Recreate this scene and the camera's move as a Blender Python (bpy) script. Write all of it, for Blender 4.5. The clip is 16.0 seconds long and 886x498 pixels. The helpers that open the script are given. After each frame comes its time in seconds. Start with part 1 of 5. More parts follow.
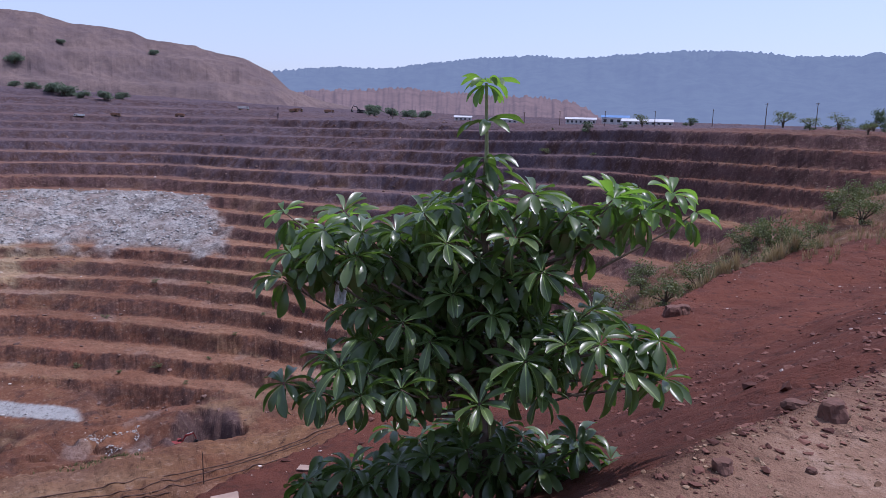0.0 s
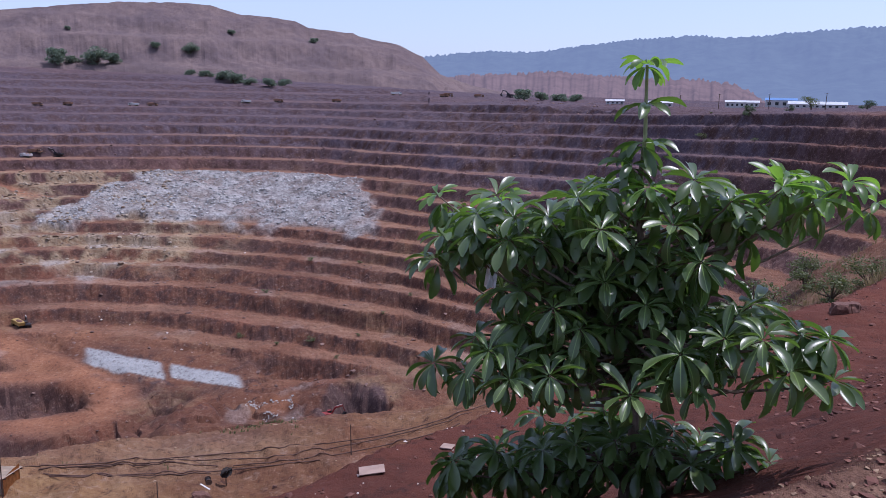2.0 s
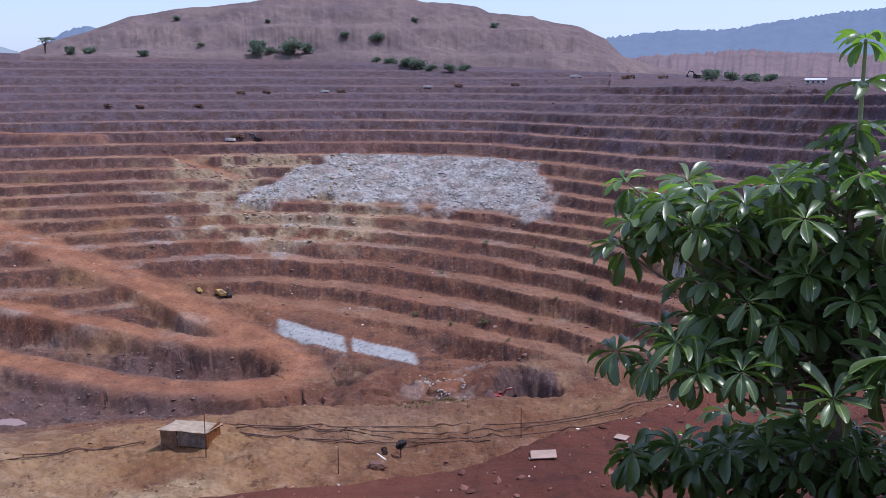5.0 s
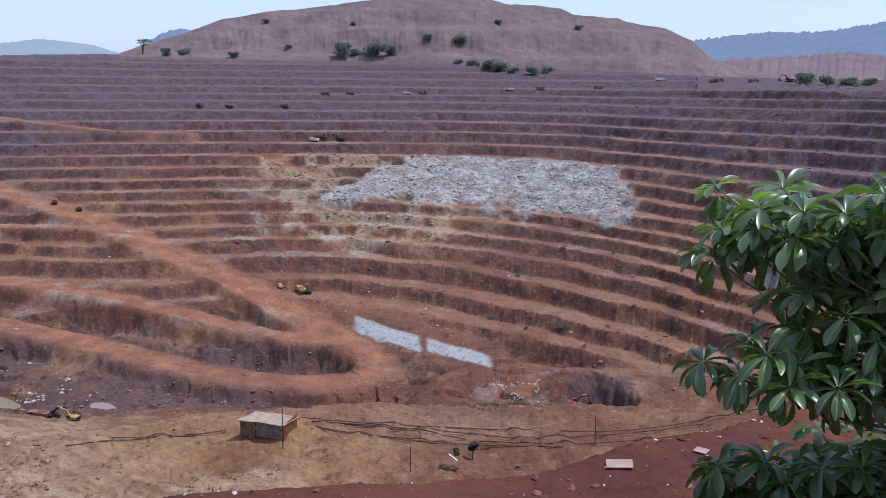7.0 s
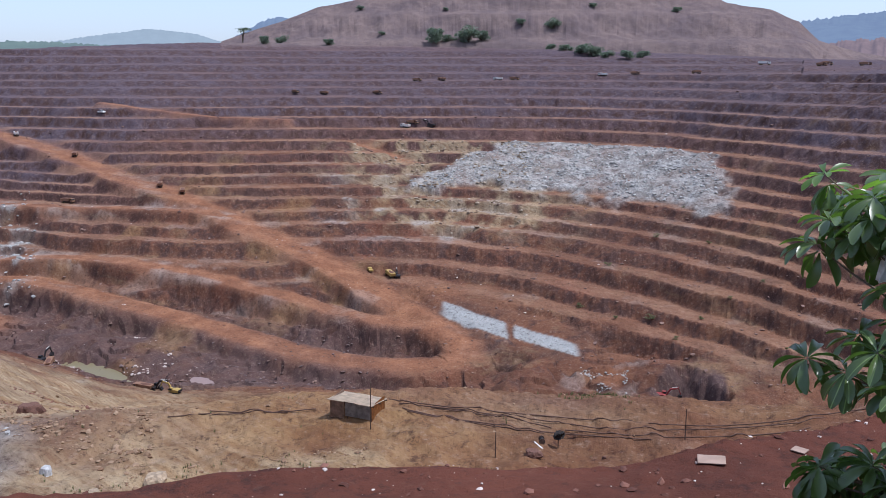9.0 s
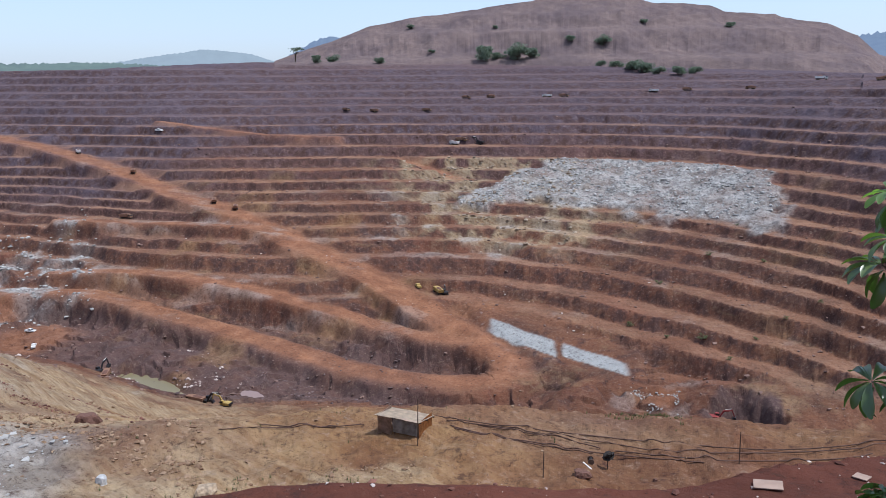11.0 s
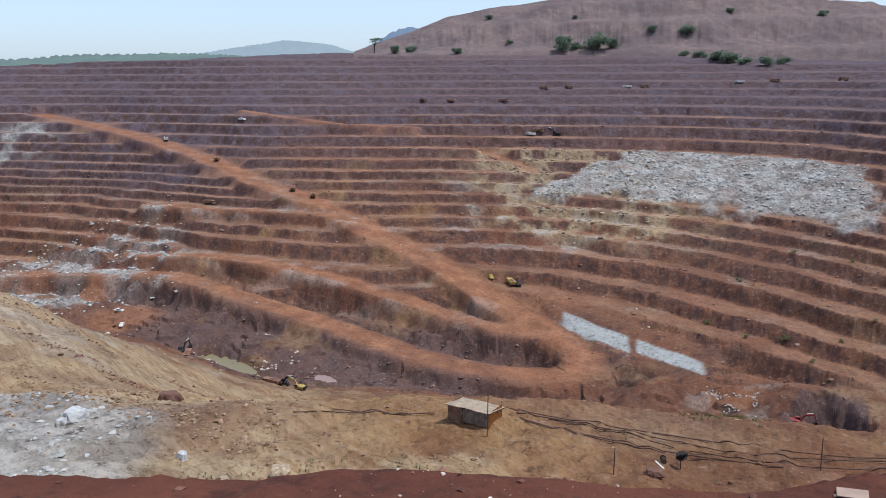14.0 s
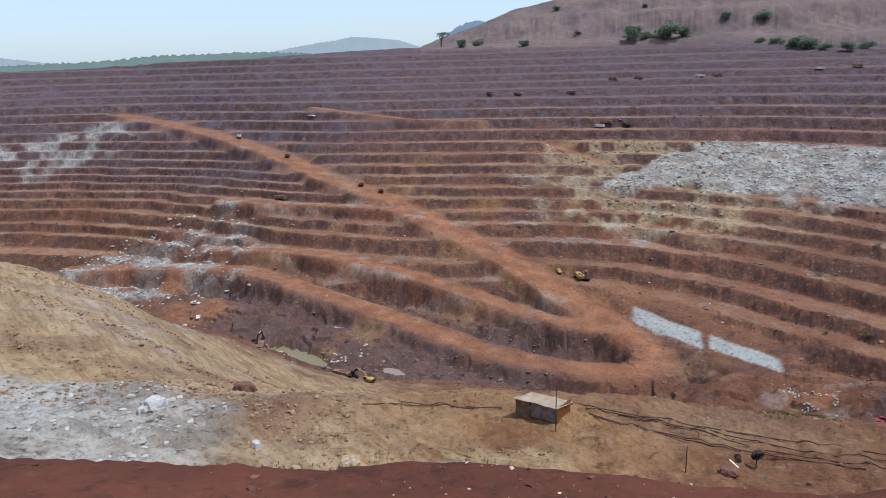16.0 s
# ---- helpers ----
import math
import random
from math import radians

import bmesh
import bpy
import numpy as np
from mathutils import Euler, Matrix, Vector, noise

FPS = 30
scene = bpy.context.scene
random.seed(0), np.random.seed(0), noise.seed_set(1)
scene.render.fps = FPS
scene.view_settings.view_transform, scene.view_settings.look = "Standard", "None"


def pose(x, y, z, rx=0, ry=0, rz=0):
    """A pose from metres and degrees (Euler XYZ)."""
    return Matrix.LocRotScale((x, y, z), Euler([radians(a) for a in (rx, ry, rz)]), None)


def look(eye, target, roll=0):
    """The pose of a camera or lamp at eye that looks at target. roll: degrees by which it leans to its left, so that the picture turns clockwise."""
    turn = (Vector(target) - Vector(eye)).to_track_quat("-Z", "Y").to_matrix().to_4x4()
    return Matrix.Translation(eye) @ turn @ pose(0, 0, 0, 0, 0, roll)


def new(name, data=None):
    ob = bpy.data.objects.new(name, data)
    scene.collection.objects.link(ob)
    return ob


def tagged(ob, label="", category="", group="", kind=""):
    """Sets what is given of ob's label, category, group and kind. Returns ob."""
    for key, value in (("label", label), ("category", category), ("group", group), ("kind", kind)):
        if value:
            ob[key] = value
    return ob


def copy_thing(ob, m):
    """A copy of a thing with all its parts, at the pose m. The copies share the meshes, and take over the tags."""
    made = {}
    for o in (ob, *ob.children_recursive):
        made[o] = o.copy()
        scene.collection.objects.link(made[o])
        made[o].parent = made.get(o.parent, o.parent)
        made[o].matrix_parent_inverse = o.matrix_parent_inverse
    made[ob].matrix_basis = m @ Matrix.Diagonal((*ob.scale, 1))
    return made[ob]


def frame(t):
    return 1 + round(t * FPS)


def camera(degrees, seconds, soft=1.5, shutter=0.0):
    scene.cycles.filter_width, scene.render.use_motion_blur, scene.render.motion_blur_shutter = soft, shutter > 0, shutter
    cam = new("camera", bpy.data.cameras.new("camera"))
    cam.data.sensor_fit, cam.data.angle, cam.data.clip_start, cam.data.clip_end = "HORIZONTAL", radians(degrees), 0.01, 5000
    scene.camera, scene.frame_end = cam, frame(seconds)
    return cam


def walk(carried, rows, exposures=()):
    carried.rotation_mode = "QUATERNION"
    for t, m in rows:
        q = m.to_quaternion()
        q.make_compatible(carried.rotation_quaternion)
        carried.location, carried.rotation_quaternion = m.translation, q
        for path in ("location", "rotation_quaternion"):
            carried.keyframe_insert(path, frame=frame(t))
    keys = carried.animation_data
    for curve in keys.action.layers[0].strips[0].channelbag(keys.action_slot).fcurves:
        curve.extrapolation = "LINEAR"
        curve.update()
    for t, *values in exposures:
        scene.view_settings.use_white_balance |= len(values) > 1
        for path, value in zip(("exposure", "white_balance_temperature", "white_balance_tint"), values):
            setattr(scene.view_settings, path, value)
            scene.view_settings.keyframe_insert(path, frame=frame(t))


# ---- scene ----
# ---- camera ----
cam = camera(59.0, 16.0, soft=0.7)
# seconds, place, rotation in degrees; the eye stands at the origin, on a gravel path 1.6 m below it
ROWS = [
    (0.0, 0.0, 0.0, 0.0, 80.50, -1.50, 0.25),
    (0.5, -0.008, 0.0, 0.002, 80.24, -1.50, 2.57),
    (1.0, -0.017, 0.0, 0.0, 79.68, -1.50, 6.07),
    (1.5, -0.025, 0.0, 0.0, 79.38, -1.15, 9.10),
    (2.0, -0.034, 0.0, -0.003, 79.14, -1.14, 10.98),
    (2.5, -0.042, 0.0, -0.004, 79.01, -1.07, 13.19),
    (3.0, -0.051, -0.002, -0.004, 78.65, -0.88, 15.24),
    (3.5, -0.060, -0.004, -0.004, 78.29, -0.45, 17.70),
    (4.0, -0.068, -0.008, -0.004, 78.57, -0.27, 19.63),
    (4.5, -0.075, -0.013, -0.004, 78.18, -0.19, 21.82),
    (7.0, -0.115, -0.038, -0.004, 77.98, -0.46, 29.57),
    (7.5, -0.121, -0.045, -0.005, 77.62, -0.60, 31.22),
    (8.0, -0.125, -0.049, -0.006, 77.13, -0.24, 32.57),
    (8.5, -0.128, -0.053, -0.006, 77.15, -0.10, 34.49),
    (9.0, -0.132, -0.056, -0.006, 76.95, -0.05, 36.10),
    (11.5, -0.150, -0.072, -0.006, 78.40, 0.25, 40.19),
    (12.0, -0.153, -0.075, -0.006, 78.47, -0.01, 41.12),
    (12.5, -0.157, -0.078, -0.006, 78.16, 0.04, 43.13),
    (13.0, -0.160, -0.080, -0.006, 77.96, 0.16, 43.62),
    (13.5, -0.163, -0.083, -0.006, 77.83, 0.22, 44.03),
    (14.0, -0.166, -0.086, -0.006, 77.55, 0.23, 45.13),
    (14.5, -0.169, -0.089, -0.006, 77.46, 0.58, 46.01),
    (15.0, -0.172, -0.092, -0.006, 77.30, 0.85, 47.22),
    (15.5, -0.175, -0.095, -0.006, 77.29, 1.02, 48.64),
    (16.0, -0.178, -0.098, -0.006, 77.18, 1.43, 49.90),
]
EXPOSURES = [(0.0, 0.38, 5560, 25), (4.0, 0.53, 5450, 22), (9.0, 0.60, 5620, 12), (16.0, 0.57, 5850, 5)]
walk(cam, [(t, pose(x, y, z, rx, ry, rz)) for t, x, y, z, rx, ry, rz in ROWS], EXPOSURES)

# ---- light ----
SUN_ELEVATION, SUN_BEARING = radians(64), radians(66)  # bearing clockwise from straight ahead (+y)
world = bpy.data.worlds.new("world")
scene.world = world
world.use_nodes = True
wn, wl = world.node_tree.nodes, world.node_tree.links
sky = wn.new("ShaderNodeTexSky")
sky.sky_type = "NISHITA"
sky.sun_disc = False
sky.sun_elevation, sky.sun_rotation = SUN_ELEVATION, SUN_BEARING
sky.air_density, sky.dust_density, sky.ozone_density = 1.0, 1.4, 3.0
wn["Background"].inputs["Strength"].default_value = 0.125
haze = wn.new("ShaderNodeMix")
haze.data_type = "RGBA"
haze.inputs[0].default_value, haze.inputs[7].default_value = 0.5, (4.05, 4.3, 5.1, 1)  # thin white haze all over the sky
wl.new(sky.outputs["Color"], haze.inputs[6])
wl.new(haze.outputs[2], wn["Background"].inputs["Color"])
sun = new("sun", bpy.data.lights.new("sun", "SUN"))
sun.data.energy, sun.data.angle, sun.data.color = 2.7, radians(0.6), (1.0, 0.94, 0.86)
sun.matrix_world = look((0, 0, 0), (-math.cos(SUN_ELEVATION) * math.sin(SUN_BEARING),
                                    -math.cos(SUN_ELEVATION) * math.cos(SUN_BEARING), -math.sin(SUN_ELEVATION)))


# ---- materials ----
def nodes_of(name, rough=0.9):
    m = bpy.data.materials.new(name)
    m.use_nodes = True
    n, l = m.node_tree.nodes, m.node_tree.links
    b = n["Principled BSDF"]
    b.inputs["Roughness"].default_value = rough
    b.inputs["Specular IOR Level"].default_value = 0.25
    return m, n, l, b


def noise_node(n, l, coords, scale, detail=5.0, rough=0.6):
    t = n.new("ShaderNodeTexNoise")
    t.inputs["Scale"].default_value, t.inputs["Detail"].default_value, t.inputs["Roughness"].default_value = scale, detail, rough
    l.new(coords, t.inputs["Vector"])
    return t.outputs["Fac"]


def ramp(n, l, fac, low, high):
    """A 0 to 1 mask, rising from low to high."""
    t = n.new("ShaderNodeMapRange")
    t.interpolation_type = "SMOOTHSTEP"
    t.inputs["From Min"].default_value, t.inputs["From Max"].default_value = low, high
    l.new(fac, t.inputs["Value"])
    return t.outputs["Result"]


def blend(n, l, fac, a, b, kind="MIX"):
    t = n.new("ShaderNodeMix")
    t.data_type, t.blend_type = "RGBA", kind
    for socket, value in ((t.inputs[0], fac), (t.inputs[6], a), (t.inputs[7], b)):
        if isinstance(value, (int, float)):
            socket.default_value = value
        elif isinstance(value, tuple):
            socket.default_value = (*value, 1)
        else:
            l.new(value, socket)
    return t.outputs[2]


def arith(n, l, op, a, b):
    t = n.new("ShaderNodeMath")
    t.operation, t.use_clamp = op, False
    for socket, value in zip(t.inputs, (a, b)):
        if isinstance(value, (int, float)):
            socket.default_value = value
        else:
            l.new(value, socket)
    return t.outputs[0]


def bump(n, l, b, height, strength, distance):
    t = n.new("ShaderNodeBump")
    t.inputs["Strength"].default_value, t.inputs["Distance"].default_value = strength, distance
    l.new(height, t.inputs["Height"])
    l.new(t.outputs["Normal"], b.inputs["Normal"])


def plain(name, colour, rough=0.7, metal=0.0, spots=(0.75, 1.2), scale=6.0, grain=0.3):
    """A worn surface: its colour, mottled at two scales, with a fine relief."""
    m, n, l, b = nodes_of(name, rough)
    co = n.new("ShaderNodeTexCoord").outputs["Object"]
    big, small = noise_node(n, l, co, scale), noise_node(n, l, co, scale * 9)
    dark, light = tuple(c * spots[0] for c in colour), tuple(min(1, c * spots[1]) for c in colour)
    c = blend(n, l, ramp(n, l, big, 0.3, 0.7), dark, light)
    c = blend(n, l, arith(n, l, "MULTIPLY", small, 0.35), c, tuple(c * 0.6 for c in colour))
    l.new(c, b.inputs["Base Color"])
    b.inputs["Metallic"].default_value = metal
    if grain:
        bump(n, l, b, small, grain, 0.01)
    return m


def mask_of(n, name):
    t = n.new("ShaderNodeAttribute")
    t.attribute_name = name
    return t.outputs["Fac"]


def earth_material():
    """Laterite: red-brown earth with ore tinted violet for haze, tan spoil, orange road dust and grey broken rock, each
    where its mask lies.
    """
    m, n, l, b = nodes_of("laterite_earth", 0.95)
    b.inputs["Specular IOR Level"].default_value = 0.1
    co = n.new("ShaderNodeTexCoord").outputs["Object"]
    big, mid, fine = noise_node(n, l, co, 0.012, 4), noise_node(n, l, co, 0.11, 8, 0.72), noise_node(n, l, co, 0.7, 8, 0.8)
    tiny = noise_node(n, l, co, 9.0, 4, 0.7)
    sp = n.new("ShaderNodeMapping")
    sp.inputs["Scale"].default_value = (1, 1, 7)
    l.new(co, sp.inputs["Vector"])
    strata = noise_node(n, l, sp.outputs["Vector"], 0.03, 4, 0.6)
    c = blend(n, l, ramp(n, l, big, 0.35, 0.65), RED_A, RED_B)
    c = blend(n, l, ramp(n, l, strata, 0.45, 0.7), c, RED_C)
    patch = noise_node(n, l, co, 0.035, 5, 0.65)
    wide = noise_node(n, l, co, 0.021, 6, 0.68)
    other = noise_node(n, l, sp.outputs["Vector"], 0.016, 6, 0.7)
    c = blend(n, l, arith(n, l, "MULTIPLY", ramp(n, l, wide, 0.52, 0.66), 0.7), c, UMBER)
    c = blend(n, l, arith(n, l, "MULTIPLY", ramp(n, l, wide, 0.46, 0.34), 0.7), c, CLAY)
    c = blend(n, l, arith(n, l, "MULTIPLY", ramp(n, l, other, 0.56, 0.70), 0.6), c, OCHRE)
    c = blend(n, l, mask_of(n, "heap"), c, blend(n, l, ramp(n, l, wide, 0.36, 0.62), HEAP_A, HEAP_B))
    # purple ore, with distance haze painted into the same colour
    c = blend(n, l, arith(n, l, "MULTIPLY", mask_of(n, "ore"), ramp(n, l, mid, 0.12, 0.46)), c, ORE_HAZE)
    c = blend(n, l, arith(n, l, "MULTIPLY", mask_of(n, "tread"), arith(n, l, "ADD", 0.3, arith(n, l, "MULTIPLY", ramp(n, l, patch, 0.36, 0.62), 0.55))), c, TREAD)
    st = n.new("ShaderNodeMapping")
    st.inputs["Scale"].default_value = (1, 1, 0.42)
    l.new(co, st.inputs["Vector"])
    streak = noise_node(n, l, st.outputs["Vector"], 0.17, 7, 0.68)
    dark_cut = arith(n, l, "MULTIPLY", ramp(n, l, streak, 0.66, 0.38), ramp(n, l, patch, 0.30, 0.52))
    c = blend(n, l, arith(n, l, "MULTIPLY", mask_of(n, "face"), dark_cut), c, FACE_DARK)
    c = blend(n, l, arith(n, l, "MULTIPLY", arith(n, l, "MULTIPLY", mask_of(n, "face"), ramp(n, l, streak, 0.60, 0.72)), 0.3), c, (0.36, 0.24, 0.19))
    c = blend(n, l, arith(n, l, "MULTIPLY", mask_of(n, "mud"), ramp(n, l, mid, 0.15, 0.5)), c, MUD)
    tk = n.new("ShaderNodeMapping")
    tk.inputs["Rotation"].default_value, tk.inputs["Scale"].default_value = (0, 0, radians(35)), (0.12, 1.1, 0.3)
    l.new(co, tk.inputs["Vector"])
    ruts = noise_node(n, l, tk.outputs["Vector"], 0.8, 6, 0.75)
    tan = blend(n, l, ramp(n, l, mid, 0.35, 0.65), TAN_A, TAN_B)
    tan = blend(n, l, arith(n, l, "MULTIPLY", ramp(n, l, ruts, 0.52, 0.36), 0.35), tan, (0.13, 0.06, 0.03))
    tan = blend(n, l, arith(n, l, "MULTIPLY", ramp(n, l, ruts, 0.56, 0.68), 0.3), tan, (0.55, 0.42, 0.27))
    c = blend(n, l, mask_of(n, "tan"), c, tan)
    pale = blend(n, l, ramp(n, l, ruts, 0.35, 0.6), (0.33, 0.215, 0.108), (0.56, 0.45, 0.28))
    c = blend(n, l, mask_of(n, "pale"), c, pale)
    c = blend(n, l, arith(n, l, "MULTIPLY", mask_of(n, "berm"), 1.0), c, blend(n, l, ramp(n, l, mid, 0.3, 0.7), BERM_A, BERM_B))
    c = blend(n, l, mask_of(n, "gravel"), c, blend(n, l, ramp(n, l, fine, 0.3, 0.7), GRAVEL_A, GRAVEL_B))
    c = blend(n, l, mask_of(n, "grass"), c, blend(n, l, ramp(n, l, fine, 0.3, 0.7), GRASS_A, GRASS_B))
    c = blend(n, l, mask_of(n, "road"), c, blend(n, l, ramp(n, l, mid, 0.3, 0.7), ROAD_A, ROAD_B))
    grey = blend(n, l, ramp(n, l, fine, 0.35, 0.65), GREY_A, GREY_B)
    grey = blend(n, l, arith(n, l, "MULTIPLY", ramp(n, l, mid, 0.56, 0.40), 0.7), grey, (0.20, 0.19, 0.175))
    c = blend(n, l, mask_of(n, "grey"), c, grey)
    c = blend(n, l, mask_of(n, "slurry"), c, blend(n, l, ramp(n, l, fine, 0.3, 0.6), tuple(v * 0.72 for v in SLURRY), SLURRY))
    c = blend(n, l, ramp(n, l, mid, 0.25, 0.75), blend(n, l, 0.32, c, (0.02, 0.012, 0.012)), c)
    c = blend(n, l, arith(n, l, "MULTIPLY", arith(n, l, "MULTIPLY", ramp(n, l, fine, 0.54, 0.66), arith(n, l, "SUBTRACT", 1.0, mask_of(n, "berm"))), 0.38), c, (0.38, 0.28, 0.22))
    c = blend(n, l, arith(n, l, "MULTIPLY", ramp(n, l, fine, 0.47, 0.35), 0.75), c, (0.04, 0.018, 0.016))
    speck = noise_node(n, l, co, 2.6, 7, 0.85)
    bare = arith(n, l, "SUBTRACT", 1.0, arith(n, l, "MULTIPLY", mask_of(n, "berm"), 0.8))
    c = blend(n, l, arith(n, l, "MULTIPLY", arith(n, l, "MULTIPLY", ramp(n, l, speck, 0.56, 0.64), bare), 0.35), c, (0.42, 0.30, 0.22))
    c = blend(n, l, arith(n, l, "MULTIPLY", ramp(n, l, speck, 0.46, 0.38), 0.6), c, (0.05, 0.026, 0.02))
    c = blend(n, l, arith(n, l, "MULTIPLY", tiny, 0.25), c, (0.07, 0.04, 0.03))
    l.new(c, b.inputs["Base Color"])
    bump(n, l, b, arith(n, l, "ADD", arith(n, l, "MULTIPLY", fine, 1.0), arith(n, l, "MULTIPLY", tiny, 0.08)), 0.5, 0.6)
    return m


RED_A, RED_B, RED_C = (0.138, 0.055, 0.031), (0.192, 0.085, 0.046), (0.115, 0.057, 0.038)
# the ore purple is pushed towards blue in place of haze
ORE_HAZE, TREAD = (0.102, 0.082, 0.104), (0.33, 0.185, 0.115)
SLURRY_R = (334, 311, 311, 292)
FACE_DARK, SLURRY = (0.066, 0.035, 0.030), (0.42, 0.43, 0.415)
MUD = (0.100, 0.064, 0.060)
TAN_A, TAN_B = (0.230, 0.112, 0.045), (0.345, 0.215, 0.099)
BERM_A, BERM_B = (0.112, 0.036, 0.023), (0.165, 0.057, 0.035)
GRAVEL_A, GRAVEL_B = (0.20, 0.105, 0.068), (0.36, 0.225, 0.15)
GRASS_A, GRASS_B = (0.17, 0.09, 0.055), (0.13, 0.10, 0.05)
ROAD_A, ROAD_B = (0.245, 0.098, 0.047), (0.345, 0.160, 0.084)
# dry spoil tones, lightened to carry the haze in front of the heap
HEAP_A, HEAP_B = (0.160, 0.124, 0.124), (0.248, 0.185, 0.165)
UMBER, OCHRE, CLAY = (0.105, 0.062, 0.044), (0.33, 0.225, 0.125), (0.205, 0.078, 0.045)
GREY_A, GREY_B = (0.30, 0.295, 0.275), (0.53, 0.52, 0.49)
EARTH = earth_material()


# ---- the ground: one sheet, by bearing (degrees clockwise from +y) and distance ----
def lattice(ix, iy, seed):
    v = np.sin(ix * 127.1 + iy * 311.7 + seed * 74.7) * 43758.5453
    return v - np.floor(v)


def grain(x, y, size, seed=0, octaves=3):
    """Smooth gradient noise, about -1 to 1, with features of the given size in metres."""
    total, amount, reach = 0.0, 1.0, 0.0
    for o in range(octaves):
        c, d = math.cos(0.6 + 1.3 * o + seed), math.sin(0.6 + 1.3 * o + seed)
        u, v = (x * c - y * d) / size + 17.3 * o + seed, (x * d + y * c) / size - 9.1 * o + seed
        i, j = np.floor(u), np.floor(v)
        a, b = u - i, v - j
        s, t = a * a * a * (a * (a * 6 - 15) + 10), b * b * b * (b * (b * 6 - 15) + 10)

        def corner(di, dj):
            g = 6.2832 * lattice(i + di, j + dj, seed + o)
            return np.cos(g) * (a - di) + np.sin(g) * (b - dj)
        total = total + amount * ((corner(0, 0) * (1 - s) + corner(1, 0) * s) * (1 - t) + (corner(0, 1) * (1 - s) + corner(1, 1) * s) * t)
        reach, amount, size = reach + amount, amount * 0.5, size * 0.47
    return 2.0 * total / reach


def step(v, low, high):
    s = np.clip((v - low) / (high - low), 0, 1)
    return s * s * (3 - 2 * s)


BEARINGS = [-180, -130, -90, -80, -70, -60, -50, -40, -30, -20, -10, 0, 10, 20, 30, 45, 90, 180]
FINE = np.arange(-180, 180.1, 0.5)
LINES = []


def soften(values):
    """Values by bearing, rounded so that no corner shows."""
    v = np.interp(FINE, BEARINGS, values)
    k = np.exp(-0.5 * (np.arange(-20, 21) / 6.5) ** 2)
    return np.convolve(np.pad(v, 20, mode="edge"), k / k.sum(), mode="valid")



def line(distance, height):
    """A line of the plan, such as a brink or a toe: its distance and height from bearing -90 to 45."""
    LINES.append((soften([distance[0]] * 2 + distance + [distance[-1]] * 2), soften([-1.6, -1.6] + height + [-1.6, -1.6])))


line([16, 14.5, 13, 12, 12, 12, 12, 12.5, 14.5, 18, 22.5, 32, 57, 70], [-6.4] * 13 + [-3])  # edge of the red bench
line([40, 40, 40, 40, 40, 40, 40, 40, 42, 45, 46, 52, 72, 90], [-22, -24, -28, -29, -29, -29, -29, -29, -28, -25, -20, -14, -8.5, -3])  # foot under it
line([90, 85, 75, 70, 70, 70, 70, 70, 72, 75, 80, 90, 110, 140], [-30, -31, -30.5, -30, -30, -30, -30, -30, -30, -26, -20, -14, -8, -3])  # brink of the hut's bench
line([200, 190, 150, 190, 200, 180, 180, 180, 170, 150, 130, 140, 160, 200], [-32, -37, -47, -84, -89, -81, -82, -82, -70, -55, -38, -26, -10, -2])  # middle of the spoil slope
line([480, 440, 390, 300, 285, 268, 258, 255, 250, 230, 200, 190, 200, 250], [-115, -115, -115, -115, -115, -115, -113, -108, -103, -93, -70, -45, -16, -2])  # pit floor, near side
line([560, 530, 450, 370, 335, 305, 300, 285, 275, 255, 240, 230, 240, 300], [-114, -114, -112, -107, -111, -111, -109, -104, -97, -84, -60, -40, -20, -2])  # toe of the far wall
line([650, 610, 520, 430, 370, 372, 362, 340, 320, 305, 285, 270, 270, 330], [-103, -104, -99, -91, -101, -100, -95, -90, -79, -70, -52, -38, -22, -2])
line([720, 680, 590, 490, 455, 465, 450, 440, 385, 350, 325, 300, 285, 350], [-76, -78, -78, -77, -76, -74, -71, -68, -61, -53, -40, -30, -18, -2])
line([800, 760, 690, 565, 555, 550, 545, 535, 455, 420, 360, 315, 295, 370], [-40, -45, -42, -55, -50, -48, -48, -46, -40, -33, -25, -19, -12, -1])
line([860, 830, 790, 645, 620, 612, 608, 600, 525, 470, 380, 325, 305, 390], [-15, -18, -20, -26, -30, -29, -29, -27, -20, -15, -12, -9, -6, 0])
line([950, 950, 900, 790, 760, 720, 690, 680, 590, 500, 395, 335, 320, 400], [10, 11, 15, 19, 5, -2, -6, -6, -4, -3, -3, -1.5, -1, 0])  # rim
line([1100, 1100, 1050, 850, 880, 850, 830, 830, 800, 800, 800, 800, 800, 800], [8, 9, 12, 21, 26, 22, 18, 14, 6, 4, 2, 1, 0, 0])

# heights of the benches' brinks, from the pit floor to the rim
BENCH_LEVELS = [-130, -116, -108, -101, -96, -89.4, -84, -79.6, -75, -70.6, -66, -61, -55.4, -49.5, -43, -36, -29.6, -23, -16.4, -11, -5, 2, 9, 16, 24, 40]

# the spoil heap behind the rim: rise of its skyline in degrees, by bearing
HEAP_BEARING = [-51.5, -50, -47, -45, -42, -38, -34.5, -31.5, -27, -25.4, -21.4, -20.6, -17.4, -17, -14.3, -12.5, -11.2, -9, -6]
HEAP_RISE = [1.7, 2.2, 3.2, 4.0, 4.6, 5.1, 5.55, 5.85, 5.9, 5.4, 5.1, 4.65, 4.4, 4.2, 3.7, 2.9, 1.7, 1.0, 0.4]

HEAP_TIERS = [-20, 2, 26, 60, 86, 150]

